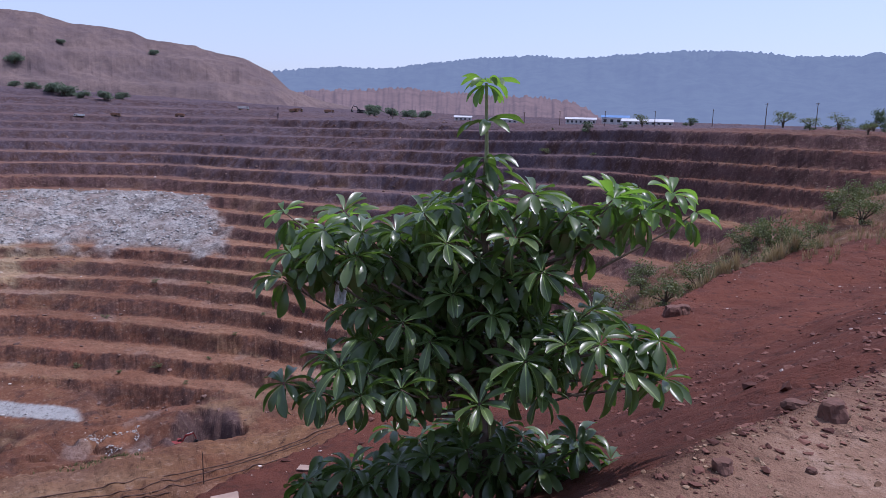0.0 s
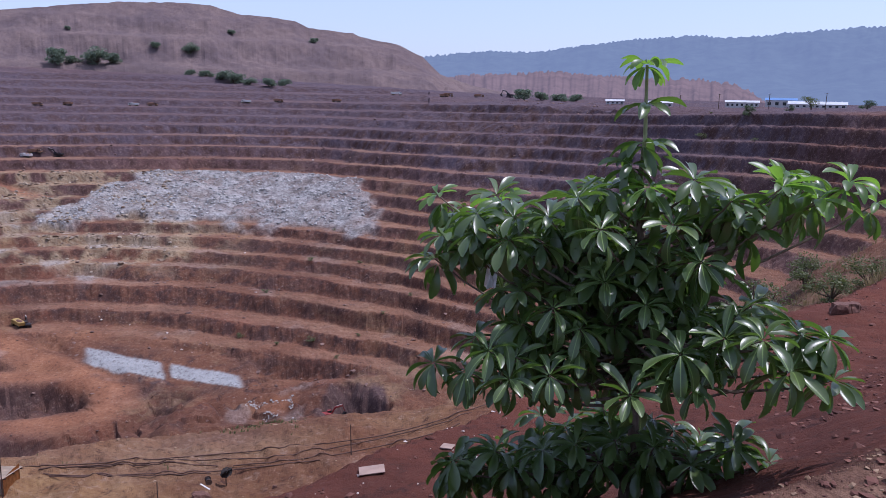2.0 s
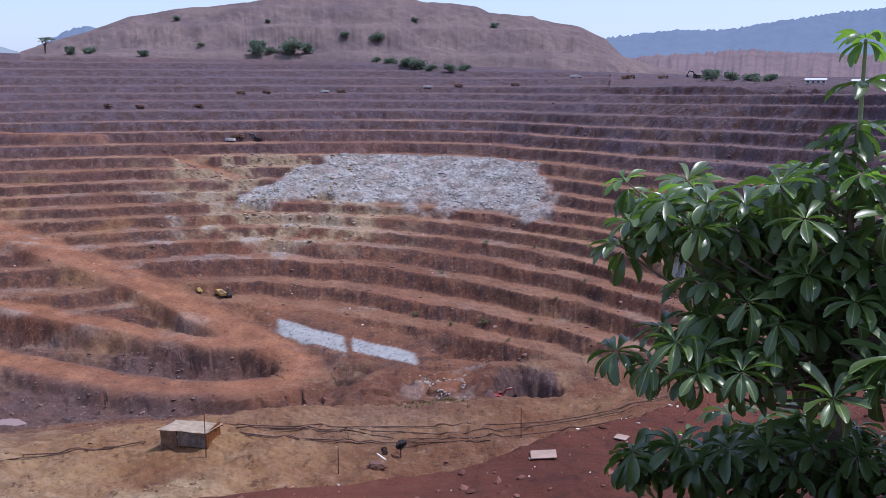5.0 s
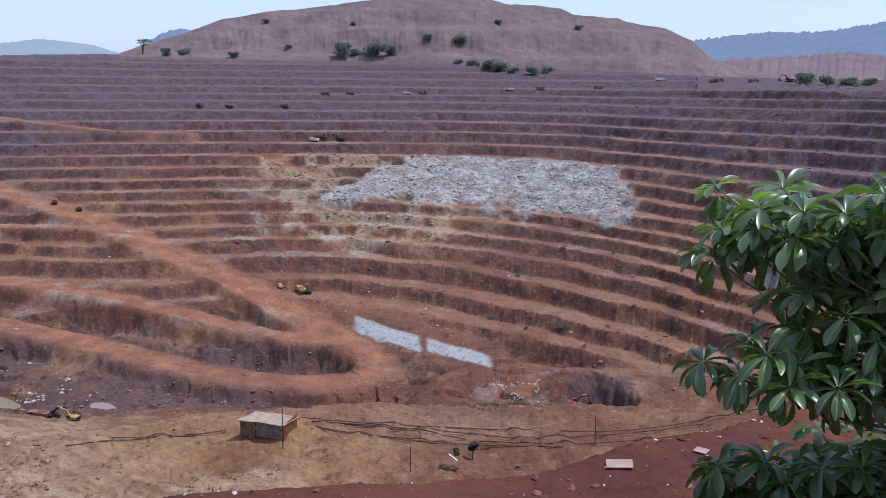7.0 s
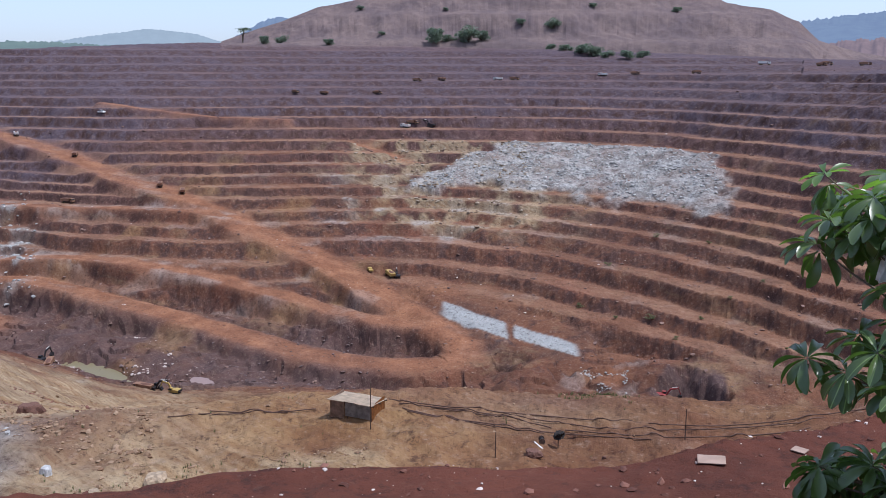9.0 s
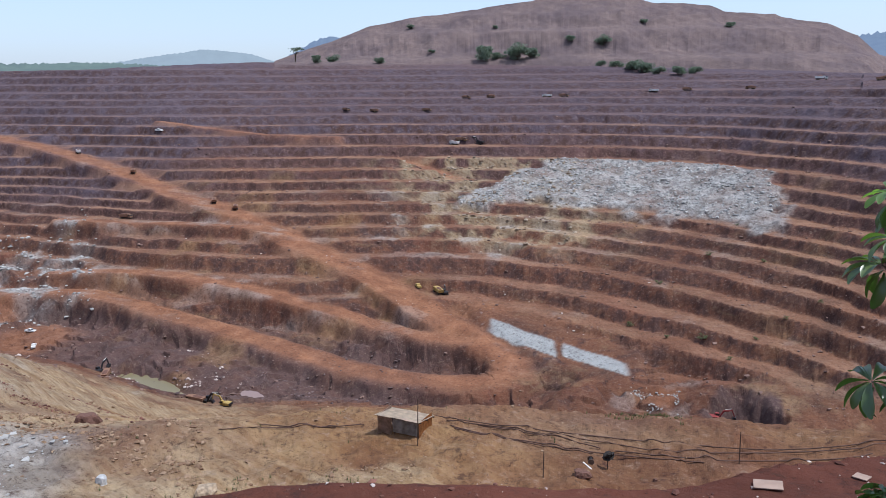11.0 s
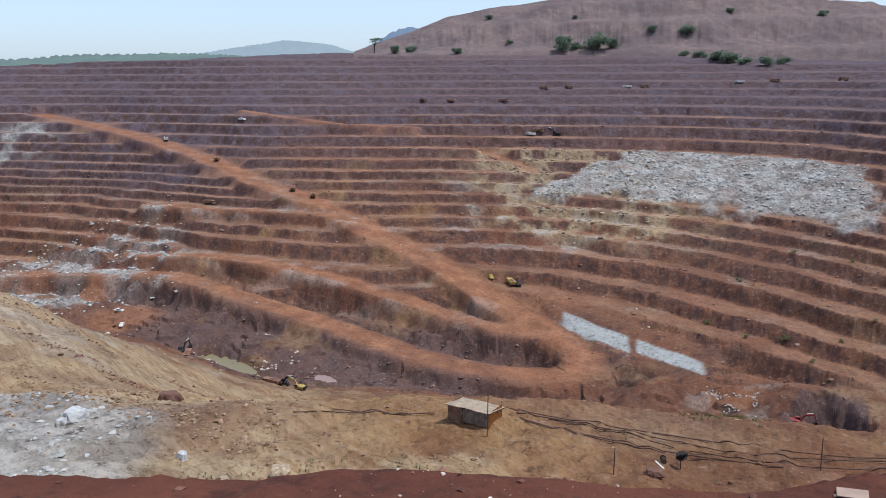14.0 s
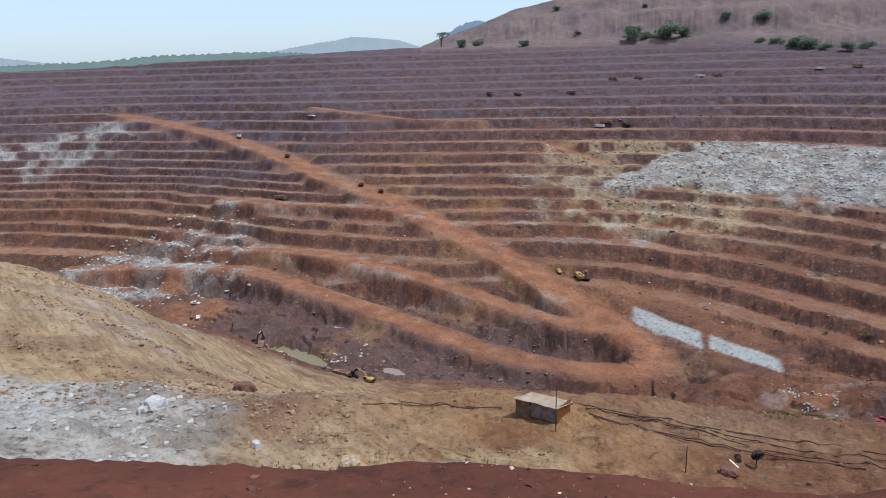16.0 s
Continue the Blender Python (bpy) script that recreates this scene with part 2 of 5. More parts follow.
# haul roads: width, drop of the bank below, then bearing, distance, height along each
HAUL_ROADS = [
    (15, 5.0, [(-76, 512, -111), (-70.1, 474, -107.4), (-67.3, 456, -105.5), (-64.8, 437, -104.0), (-61.9, 405, -104.6), (-59.2, 379, -106.6), (-55.2, 354, -109.2), (-51.1, 328, -111.2),
               (-46.8, 305, -112.7), (-43.3, 294, -113.0), (-40.3, 288, -112.9), (-38.1, 285, -112.6), (-35.5, 286, -111.8), (-34.4, 294, -110.7), (-34.7, 304, -109.6), (-36, 315, -108),
               (-38.1, 330, -106.1), (-41.2, 355, -102.7)]),
    (20, 0.0, [(-38.1, 330, -106.1), (-41.2, 355, -102.7), (-44.2, 382, -97.3), (-46.7, 401, -92.1), (-50, 427, -85.4), (-52.5, 454, -79.5), (-54.8, 480, -74.4), (-58.7, 526, -66.4),
               (-62.4, 588, -54.6), (-65.9, 647, -45), (-67.9, 682, -40), (-72, 764, -31)]),
    (11, 6.0, [(-66.5, 471, -99.5), (-62.9, 447, -96.5), (-59, 421, -95.6), (-55.1, 395, -97.6), (-52.6, 383, -99.5), (-49.3, 364, -102.6), (-46.8, 352, -104.6), (-44.2, 339, -106.2), (-41.2, 328, -107.2), (-38.6, 322, -107.4)]),
    (8, 3.0, [(-66, 540, -80.5), (-61.5, 500, -79.6), (-58.8, 484, -78.8), (-56.1, 470, -78.8), (-53.7, 458, -79.3), (-52.1, 448, -80.8)]),
    (7, 0.0, [(-59.2, 655, -26), (-56.5, 630, -30.5), (-52.2, 606, -35.4), (-47.4, 594, -37.1)]),
    (7, 0.0, [(-43.5, 560, -50.9), (-41, 544, -55.4), (-38.5, 514, -60.6)]),
]


def polar(bearing, distance, z=0.0):
    return Vector((distance * math.sin(radians(bearing)), distance * math.cos(radians(bearing)), z))


def near_ground(x, y):
    """The path on which the camera stands and the red earth that falls away from it."""
    across = -0.68 * x + 0.73 * y + 0.25 * grain(x, y, 2.3, 5)
    z = np.interp(across, [-40, 1.3, 1.79, 2.2, 9.0, 11.5, 40], [-1.45, -1.6, -1.6, -1.85, -5.9, -6.4, -6.4])
    return z, across


def land(x, y):
    """Height of the ground and the masks of what lies on it."""
    bearing, r = np.degrees(np.arctan2(x, y)), np.hypot(x, y)
    wobble = 1.2 * grain(x, y, 60, 1) * np.clip(r / 200, 0, 1)
    b = bearing + wobble
    dist = [np.interp(b, FINE, d) for d, _ in LINES]
    high = [np.interp(b, FINE, h) for _, h in LINES]
    near, across = near_ground(x, y)
    base = np.where(r < dist[0], near, high[-1])
    for k in range(len(LINES) - 1):
        inside = (r >= dist[k]) & (r < dist[k + 1])
        rise = (high[k + 1] - high[k]) / (dist[k + 1] - dist[k])
        lift = (near - high[0]) * np.exp(-np.clip(r - dist[0], 0, 60)) if k == 0 else 0
        base = np.where(inside, high[k] + rise * (r - dist[k]) + lift, base)
    # benches on the pit's walls
    wall = step(r, dist[4] + 0.6 * (dist[5] - dist[4]), dist[5] + 8) * (1 - step(r, np.where(bearing < -12, dist[11] - 30, dist[10] - 5), np.where(bearing < -12, dist[11] - 5, dist[10] + 15))) * (1 - step(bearing, 32, 40)) * step(bearing, -110, -95)
    wall = wall * (1 - 0.3 * step(base, -30, -16) * step(bearing, -8, -16))
    jag, jag2 = grain(x, y, 16, 22, 4), grain(x, y, 22, 23, 4)
    hb = bearing + 1.8 * jag + 0.05 * (base + 58)
    heap_zone = step(bearing + 1.2 * jag - 0.38 * (base + 49), -32, -31) * (1 - step(hb, -17, -15.8)) * step(base + 5 * jag2, -70.5, -68) * (1 - step(base + 0.6 * jag, -49.5, -48.5))
    drift = np.interp(bearing, [-17, -5, 0, 13, 20, 30], [0, 2.3, 3.5, 8, 8.7, 8.7])
    face = np.clip(0.42 + 0.24 * grain(x, y, 60, 21) + 0.1 * step(base, -30, -15), 0.28, 0.78)
    q = np.interp(base - drift + 1.3 * grain(x, y, 95, 2, 3) + 0.9 * grain(x, y, 30, 39, 3) + 0.35 * grain(x, y, 8, 3), BENCH_LEVELS, np.arange(len(BENCH_LEVELS)))
    level = np.clip(np.floor(q), 0, len(BENCH_LEVELS) - 2).astype(int)
    part = q - level
    low, high_ = np.array(BENCH_LEVELS)[level], np.array(BENCH_LEVELS)[level + 1]
    climb = step(part, 1 - face, 1)
    stepped = low + (high_ - low) * (climb + 0.05 * part * (1 - climb)) + drift - 0.2
    strip = step(bearing, -37.5, -36.5) * (1 - step(bearing, -25.5, -24)) * step(np.abs(r - np.interp(bearing, [-36, -26], [340, 297])), 20, 10)
    wall = wall * (1 - strip)
    z = base + (stepped - base) * wall * (1 - heap_zone)
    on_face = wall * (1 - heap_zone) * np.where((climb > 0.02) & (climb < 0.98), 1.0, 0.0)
    tread = (1 - 0.65 * step(base, -34, -18)) * wall * (1 - heap_zone) * step(part, 1 - face + 0.05, 1 - face - 0.12) * np.clip(0.75 + 0.7 * grain(x, y, 70, 11), 0.1, 1) * (1 - 0.65 * step(bearing, -14, 6))
    # rain rills down the faces
    rill = grain(bearing * 6.0, base * 0.22, 3.2, 60, 3)
    # the rough of spoil, rubble and heaps
    far = np.clip(r / 60, 0, 1)
    z = z + far * (0.9 * grain(x, y, 22, 4) * (1 - wall) + 0.35 * grain(x, y, 5, 6, 2)) + on_face * (0.45 * grain(x, y, 7, 7, 3) + 0.55 * rill)
    z = z + 0.05 * grain(x, y, 0.9, 8, 3) + 0.22 * grain(x, y, 3.5, 9) * step(r, 6, 12)
    z = z + heap_zone * 2.2 * grain(x, y, 14, 10, 4)
    # a dug hollow under its mound, low on the right
    def spot(b0, r0, wide):
        c = polar(b0, r0)
        return np.hypot(x - c.x, y - c.y) / wide + 0.25 * grain(x, y, wide * 0.8, 16)
    z = z + 2.2 * (1 - step(spot(-19.4, 276, 18), 0.1, 1.1)) - 7.0 * (1 - step(spot(-17.3, 259, 12) + 0.2 * jag, 0.5, 1.05)) + 4 * (1 - step(spot(-29.5, 268, 20), 0.2, 1.1))
    z = z - 2.4 * (1 - step(np.hypot((x + 278) / 27, (y - 152.8) / 8) + 0.1 * jag, 0.65, 1.1)) - 2.5 * (1 - step(spot(-76.5, 500, 26), 0.5, 1.1))
    # low heaps and ruts on the spoil slope
    spoil = step(bearing, -5, -18) * step(r, 20, 45) * (1 - step(r, 230, 290))
    z = z + spoil * ((0.9 * np.abs(grain(x, y, 26, 17, 4)) - 0.25) * (1 - step(r, 66, 90) * step(bearing, -72, -66)) + 0.22 * grain(x * 0.4 + y, y * 0.4 - x, 6, 18, 3) + 0.3 * grain(x, y, 1.8, 19, 3) * (r < 110) + 1.1 * grain(x, y, 8, 27, 3) * step(r, 80, 120))
    brush = step(bearing, 4, 12) * step(r, dist[0] + 3, dist[0] + 14) * (1 - step(r, 150, 200)) * (1 - step(bearing, 34, 40))
    z = z + brush * (2.6 * grain(x, y, 17, 25, 3) + 0.7 * grain(x, y, 5, 26))
    jumble = step(bearing, -64, -68) * step(r, 415, 440) * (1 - step(r, 520, 550))
    z = z + jumble * 3.2 * grain(x, y, 17, 35, 4)
    # broken ledges on the pit floor
    ledge = step(base, -99, -106) * step(bearing, -15, -22) * step(r, 235, 262) * (1 - step(r, 420, 470))
    g = 2.6 * grain(x, y, 34, 29, 3) + 0.03 * (r - 300)
    riser = ledge * step(g - np.floor(g), 0.68, 0.78)
    z = z + ledge * 2.3 * (np.floor(g) + step(g - np.floor(g), 0.75, 1) - g)
    # spoil heap behind the rim
    rise = np.interp(bearing, HEAP_BEARING, HEAP_RISE, left=0, right=0)
    top = 1000 * np.tan(np.radians(rise)) * (1 + 0.02 * grain(x, y, 30, 14))
    up = np.clip((r - 840) / 160, 0, 1)
    ridge = top * (up ** 0.85) + 1.6 * grain(bearing * 14, r * 0.12, 10, 30, 3) * np.sin(np.pi * np.clip(up, 0, 1)) * (rise > 0.3) + 5 * grain(x, y, 60, 12, 4) * np.sin(np.pi * up) * (rise > 0.3)
    blotch = grain(x, y, 40, 20)
    tier = np.interp(ridge + 7 * grain(x, y, 200, 38, 3), HEAP_TIERS, np.arange(len(HEAP_TIERS)))
    lev = np.clip(np.floor(tier), 0, len(HEAP_TIERS) - 2).astype(int)
    foot, brow = np.array(HEAP_TIERS)[lev], np.array(HEAP_TIERS)[lev + 1]
    terraced = foot + (brow - foot) * step(tier - lev, 0.3, 1.0)
    ridge = ridge + (0.5 + 0.4 * blotch) * (1 - up ** 4) * (terraced - ridge) * (rise > 0.3)
    z = np.where((r > 840) & (rise > 0), np.maximum(z, ridge), z)
    on_heap = step(r, 830, 860) * (rise > 0.3)
    sb = bearing + 0.5 * jag
    slurry = np.maximum(step(sb, -36.5, -35.8) * (1 - step(sb, -31.4, -31.0)) * step(np.abs(r + 1.9 * jag2 - np.interp(bearing, [-36.2, -31.2], [SLURRY_R[0], SLURRY_R[1]])), 6.6, 5.2),
                        step(sb, -30.9, -30.5) * (1 - step(sb, -26.2, -25.6)) * step(np.abs(r + 1.9 * jag2 - np.interp(bearing, [-30.8, -25.9], [SLURRY_R[2], SLURRY_R[3]])), 5.6, 4.2))
    bed = step(np.abs(r - np.interp(bearing, [-36.2, -25.9], [SLURRY_R[0], SLURRY_R[3]])), 20, 11) * step(bearing, -38, -36.8) * (1 - step(bearing, -25.4, -24.2))
    z = z + bed * (base - z)
    # haul roads
    road, banks, lips = np.zeros_like(r), np.zeros_like(r), np.zeros_like(r)
    for width, bank, points in HAUL_ROADS:
        p = [polar(*q) for q in points]
        best, at, out = np.full_like(r, 1e9), np.zeros_like(r), np.zeros_like(r)
        for a, c in zip(p, p[1:]):
            ab = c - a
            s = np.clip(((x - a.x) * ab.x + (y - a.y) * ab.y) / (ab.x ** 2 + ab.y ** 2), 0, 1)
            gap = np.hypot(x - a.x - s * ab.x, y - a.y - s * ab.y)
            at = np.where(gap < best, a.z + s * ab.z, at)
            out = np.where(gap < best, np.hypot(a.x + s * ab.x, a.y + s * ab.y), out)
            best = np.minimum(best, gap)
        edge = best + 2.2 * grain(x, y, 16, 13)
        scarp = bank * (0.55 + 0.5 * jag2) * step(edge, width * 0.5 + 2, width * 0.5 + 7) * (1 - step(edge, width * 0.5 + 8, width * 0.5 + 26)) * step(out - r, -2, 4) * (1 - road)
        z = z - scarp
        banks = np.maximum(banks, scarp / 6)
        if width in (8, 11):
            lips = np.maximum(lips, step(np.abs(edge - width * 0.55), 4, 1) * step(jag2 + 0.5 * jag, -0.2, 0.25) * step(bearing, -44, -52))
        w = 1 - step(edge, width * 0.45, width * 0.5 + 5)
        z = z + (at + 0.1 * grain(x, y, 6, 15) - z) * w
        road = np.maximum(road, 1 - step(edge, width * 0.2, width * 0.5 + 4))
    masks = {
        "road": np.clip(0.84 + 0.15 * blotch + 0.3 * jag, 0, 1) * np.maximum(road, 0.8 * np.maximum.reduce([1 - step(spot(-68.5, 396, 24), 0.4, 1.2), 1 - step(spot(-23, 272, 9), 0.3, 1.1), 1 - step(spot(-70, 452, 14), 0.4, 1.1), 0.7 - 0.7 * step(spot(-38, 352, 22), 0.3, 1.2)])),
        "tread": tread,
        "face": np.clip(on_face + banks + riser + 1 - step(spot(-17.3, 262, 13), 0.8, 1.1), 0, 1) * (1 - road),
        "slurry": slurry,
        "heap": on_heap,
        "mud": np.clip((0.85 + 0.4 * jag) * step(base, -104, -111) * step(bearing, -75, -64) * (1 - step(bearing, -44, -36)) * step(r, 240, 270) + 1 - step(spot(-17.3, 260, 13), 0.8, 1.1), 0, 1),
        # ore, spread over upper walls and heap to paint haze there too
        "ore": np.clip(step(base + 8 * blotch + 24 * step(bearing, -16, 4), -52, -22) * (0.9 + 0.3 * grain(x, y, 120, 36)) * step(r, 300, 420) * (1 - on_heap) + 0.25 * on_heap + 0.8 * step(bearing, -52, -64) * step(base, -92, -62) * (0.8 + 0.4 * blotch) + 0.35 * on_face * step(base, -80, -55) + 0.1 * banks, 0, 1),
        "tan": np.clip(step(bearing, -1, -14) * step(r, 13, 22) * (1 - step(r, 200, 260)) + 0.5 * step(blotch, 0.2, 0.6) * step(bearing, 0, -10) * step(r, 230, 280) * (1 - step(r, 520, 560)) , 0, 1) * np.clip(0.72 + 0.35 * blotch + 0.5 * grain(0.3 * x + 0.25 * y, y - 0.8 * x, 9, 28, 3), 0.15, 1) * (1 - 0.5 * step(bearing, -44, -30)),
        "pale": np.clip(spoil * np.maximum(step(bearing, -46, -64) * (0.5 + 0.7 * jag), 0.8 * step(bearing, -38, -46) * step(r, 46, 50) * (1 - step(r + 4 * jag, 56, 60)))
                        + 1.0 * step(hb, -45, -39) * (1 - step(hb, -16, -12)) * step(base, -88, -78) * (1 - step(base, -51, -46)) * step(jag + 0.7 * jag2, -0.3, 0.3) * step(bearing, -24, -34), 0, 0.55),
        "berm": step(across, 1.6, 2.2) * (1 - step(r, dist[0] + 1.0, dist[0] + 3.0)) * (bearing > -110) * (bearing < 60),
        "gravel": step(across, 2.1, 1.5) * (1 - step(r, 60, 90)),
        "grass": np.clip(step(bearing, 2, 10) * step(r, dist[0] + 0.5, dist[0] + 4) * (1 - step(r, 150, 220)) * (0.6 + blotch), 0, 1),
        "grey": np.clip(heap_zone * (0.8 + 0.4 * jag)
                        + step(bearing + 2.5 * jag, -66, -69) * step(r + 5 * jag2, 46, 52) * (1 - step(r + 12 * jag2 + 1.2 * (bearing + 72), 80, 88)) * (0.85 + 0.4 * blotch)
                        + 0.8 * step(bearing, -70, -72) * step(r, 660, 690) * (1 - step(r, 730, 750)) * step(jag2, -0.1, 0.3)
                        + 0.75 * step(bearing, -63, -66) * (1 - step(r, 510, 540)) * step(r, 425, 440) * step(jag2 + 0.6 * jag, -0.3, 0.25) * (1 - 0.65 * on_face)
                        + 0.3 * lips * (1 - on_face) + 0.55 * step(np.abs(bearing + 38), 9, 5) * step(base, -92, -84) * (1 - step(base, -66, -60)) * step(jag2 + 0.5 * jag, 0.08, 0.45) * (1 - 0.7 * on_face)
                        + 0.22 * step(np.abs(bearing + 24), 6, 3) * step(np.abs(r - 268), 22, 10) * step(jag, 0.12, 0.4)
                        + 0.17 * wall * (1 - on_face) * step(grain(x, y, 30, 24, 4), 0.2, 0.5) * step(base, -40, -60)
                        + 0.25 * spoil * step(jag2, 0.2, 0.5) * (1 - 0.8 * step(bearing, -62, -56)), 0, 1),
    }
    return z, masks


def distances():
    """Rings of the sheet: close together where the pit's benches and the near ground are."""
    r, out = 0.03, []
    while r < 4600:
        out.append(r)
        r += np.interp(r, [0.03, 5, 15, 40, 100, 230, 760, 1000, 1300, 4000], [0.12, 0.15, 0.25, 0.5, 1.4, 1.4, 1.8, 2.5, 20, 300])
    return np.array(out)


def bearings():
    return np.concatenate([np.linspace(-180, -90, 31)[:-1], np.linspace(-90, -83, 16)[:-1], np.linspace(-83, 33, 1000)[:-1], np.linspace(33, 38, 12)[:-1], np.linspace(38, 180, 48)])


def build_ground():
    R, B = distances(), np.radians(bearings())
    rr, bb = np.meshgrid(R, B, indexing="ij")
    x, y = rr * np.sin(bb), rr * np.cos(bb)
    z, masks = land(x, y)
    nr, nb = rr.shape
    me = bpy.data.meshes.new("ground")
    me.vertices.add(nr * nb)
    me.vertices.foreach_set("co", np.stack([x, y, z], -1).astype(np.float32).ravel())
    i, j = np.meshgrid(np.arange(nr - 1), np.arange(nb - 1), indexing="ij")
    a = i * nb + j
    quads = np.stack([a, a + nb, a + nb + 1, a + 1], -1)[:, :, ::-1].reshape(-1, 4)
    me.loops.add(quads.size)
    me.loops.foreach_set("vertex_index", quads.ravel().astype(np.int32))
    me.polygons.add(len(quads))
    me.polygons.foreach_set("loop_start", np.arange(0, quads.size, 4, dtype=np.int32))
    me.polygons.foreach_set("use_smooth", np.zeros(len(quads), dtype=bool))
    me.update(calc_edges=True)
    for name, values in masks.items():
        layer = me.attributes.new(name, "FLOAT", "POINT")
        layer.data.foreach_set("value", np.clip(values, 0, 1).astype(np.float32).ravel())
    me.materials.append(EARTH)
    ob = new("ground", me)
    tagged(ob, "terraced open pit of red-brown laterite with haul roads", "ground", kind="structure")
    return ob


def height(x, y):
    z, _ = land(np.array([float(x)]), np.array([float(y)]))
    return float(z[0])


def ground_at(bearing, distance, sink=0.0):
    p = polar(bearing, distance)
    return Vector((p.x, p.y, height(p.x, p.y) - sink))


build_ground()


# ---- building blocks ----
def part(name, bm, material, parent=None, label=""):
    """A bmesh as one mesh object, under a thing or under a part."""
    me = bpy.data.meshes.new(name)
    bm.to_mesh(me)
    bm.free()
    me.materials.append(material)
    ob = new(name, me)
    ob.parent = parent
    if label:
        ob["label"] = label
    return ob


def thing(name, place, turn=0.0, label="", category="", group=""):
    ob = new(name)
    ob.empty_display_size = 0.2
    ob.matrix_basis = pose(*place, 0, 0, turn)
    return tagged(ob, label, category, group)


def box(bm, lo, hi, bevel=0.0):
    m = Matrix.Translation([(a + b) / 2 for a, b in zip(lo, hi)]) @ Matrix.Diagonal([b - a for a, b in zip(lo, hi)] + [1])
    made = bmesh.ops.create_cube(bm, size=1, matrix=m)["verts"]
    if bevel:
        edges = list({e for v in made for e in v.link_edges})
        bmesh.ops.bevel(bm, geom=edges, offset=bevel, segments=1, affect="EDGES")
    return bm


def prism(bm, outline, y0, y1):
    """An outline in x and z, drawn out from y0 to y1."""
    a = [bm.verts.new((x, y0, z)) for x, z in outline]
    b = [bm.verts.new((x, y1, z)) for x, z in outline]
    bm.faces.new(a)
    bm.faces.new(b[::-1])
    for i in range(len(a)):
        j = (i + 1) % len(a)
        bm.faces.new((a[j], a[i], b[i], b[j]))
    bmesh.ops.recalc_face_normals(bm, faces=bm.faces)
    return bm


def tube(bm, points, radii, sides=6):
    """A round, tapering rod along points."""
    rings = []
    for i, p in enumerate(points):
        p = Vector(p)
        d = (Vector(points[min(i + 1, len(points) - 1)]) - Vector(points[max(i - 1, 0)])).normalized()
        u = d.orthogonal().normalized() if i == 0 else (rings_u - d * rings_u.dot(d)).normalized()
        rings_u = u
        v = d.cross(u)
        rad = radii[i] if isinstance(radii, (list, tuple)) else radii
        rings.append([bm.verts.new(p + rad * (math.cos(a) * u + math.sin(a) * v)) for a in [6.2832 * k / sides for k in range(sides)]])
    for a, b in zip(rings, rings[1:]):
        for k in range(sides):
            bm.faces.new((a[k], a[(k + 1) % sides], b[(k + 1) % sides], b[k]))
    bm.faces.new(rings[0][::-1])
    bm.faces.new(rings[-1])
    return bm


def disc_wheel(radius, width):
    bm = bmesh.new()
    bmesh.ops.create_cone(bm, cap_ends=True, segments=14, radius1=radius, radius2=radius, depth=width, matrix=pose(0, 0, 0, 90, 0, 0))
    bmesh.ops.bevel(bm, geom=[e for e in bm.edges if len(e.link_faces) == 2 and abs(e.calc_face_angle(0)) > 1], offset=width * 0.18, segments=1, affect="EDGES")
    return bm


def sheet_of(name, verts, faces, material, label="", category="", kind="stuff", smooth=False):
    """Joined loose pieces, from arrays."""
    me = bpy.data.meshes.new(name)
    me.vertices.add(len(verts))
    me.vertices.foreach_set("co", np.asarray(verts, np.float32).ravel())
    n = faces.shape[1]
    me.loops.add(faces.size)
    me.loops.foreach_set("vertex_index", faces.astype(np.int32).ravel())
    me.polygons.add(len(faces))
    me.polygons.foreach_set("loop_start", np.arange(0, faces.size, n, dtype=np.int32))
    me.polygons.foreach_set("use_smooth", np.full(len(faces), smooth))
    me.update(calc_edges=True)
    me.materials.append(material)
    return tagged(new(name, me), label, category, kind=kind)


def island_material(name, colours, rough=0.85):
    """Pieces of one kind, each of its own shade."""
    m, n, l, b = nodes_of(name, rough)
    r = n.new("ShaderNodeNewGeometry").outputs["Random Per Island"]
    c = blend(n, l, r, colours[0], colours[1])
    co = n.new("ShaderNodeTexCoord").outputs["Object"]
    c = blend(n, l, arith(n, l, "MULTIPLY", noise_node(n, l, co, 3.0), 0.5), c, tuple(v * 0.5 for v in colours[0]))
    l.new(c, b.inputs["Base Color"])
    return m


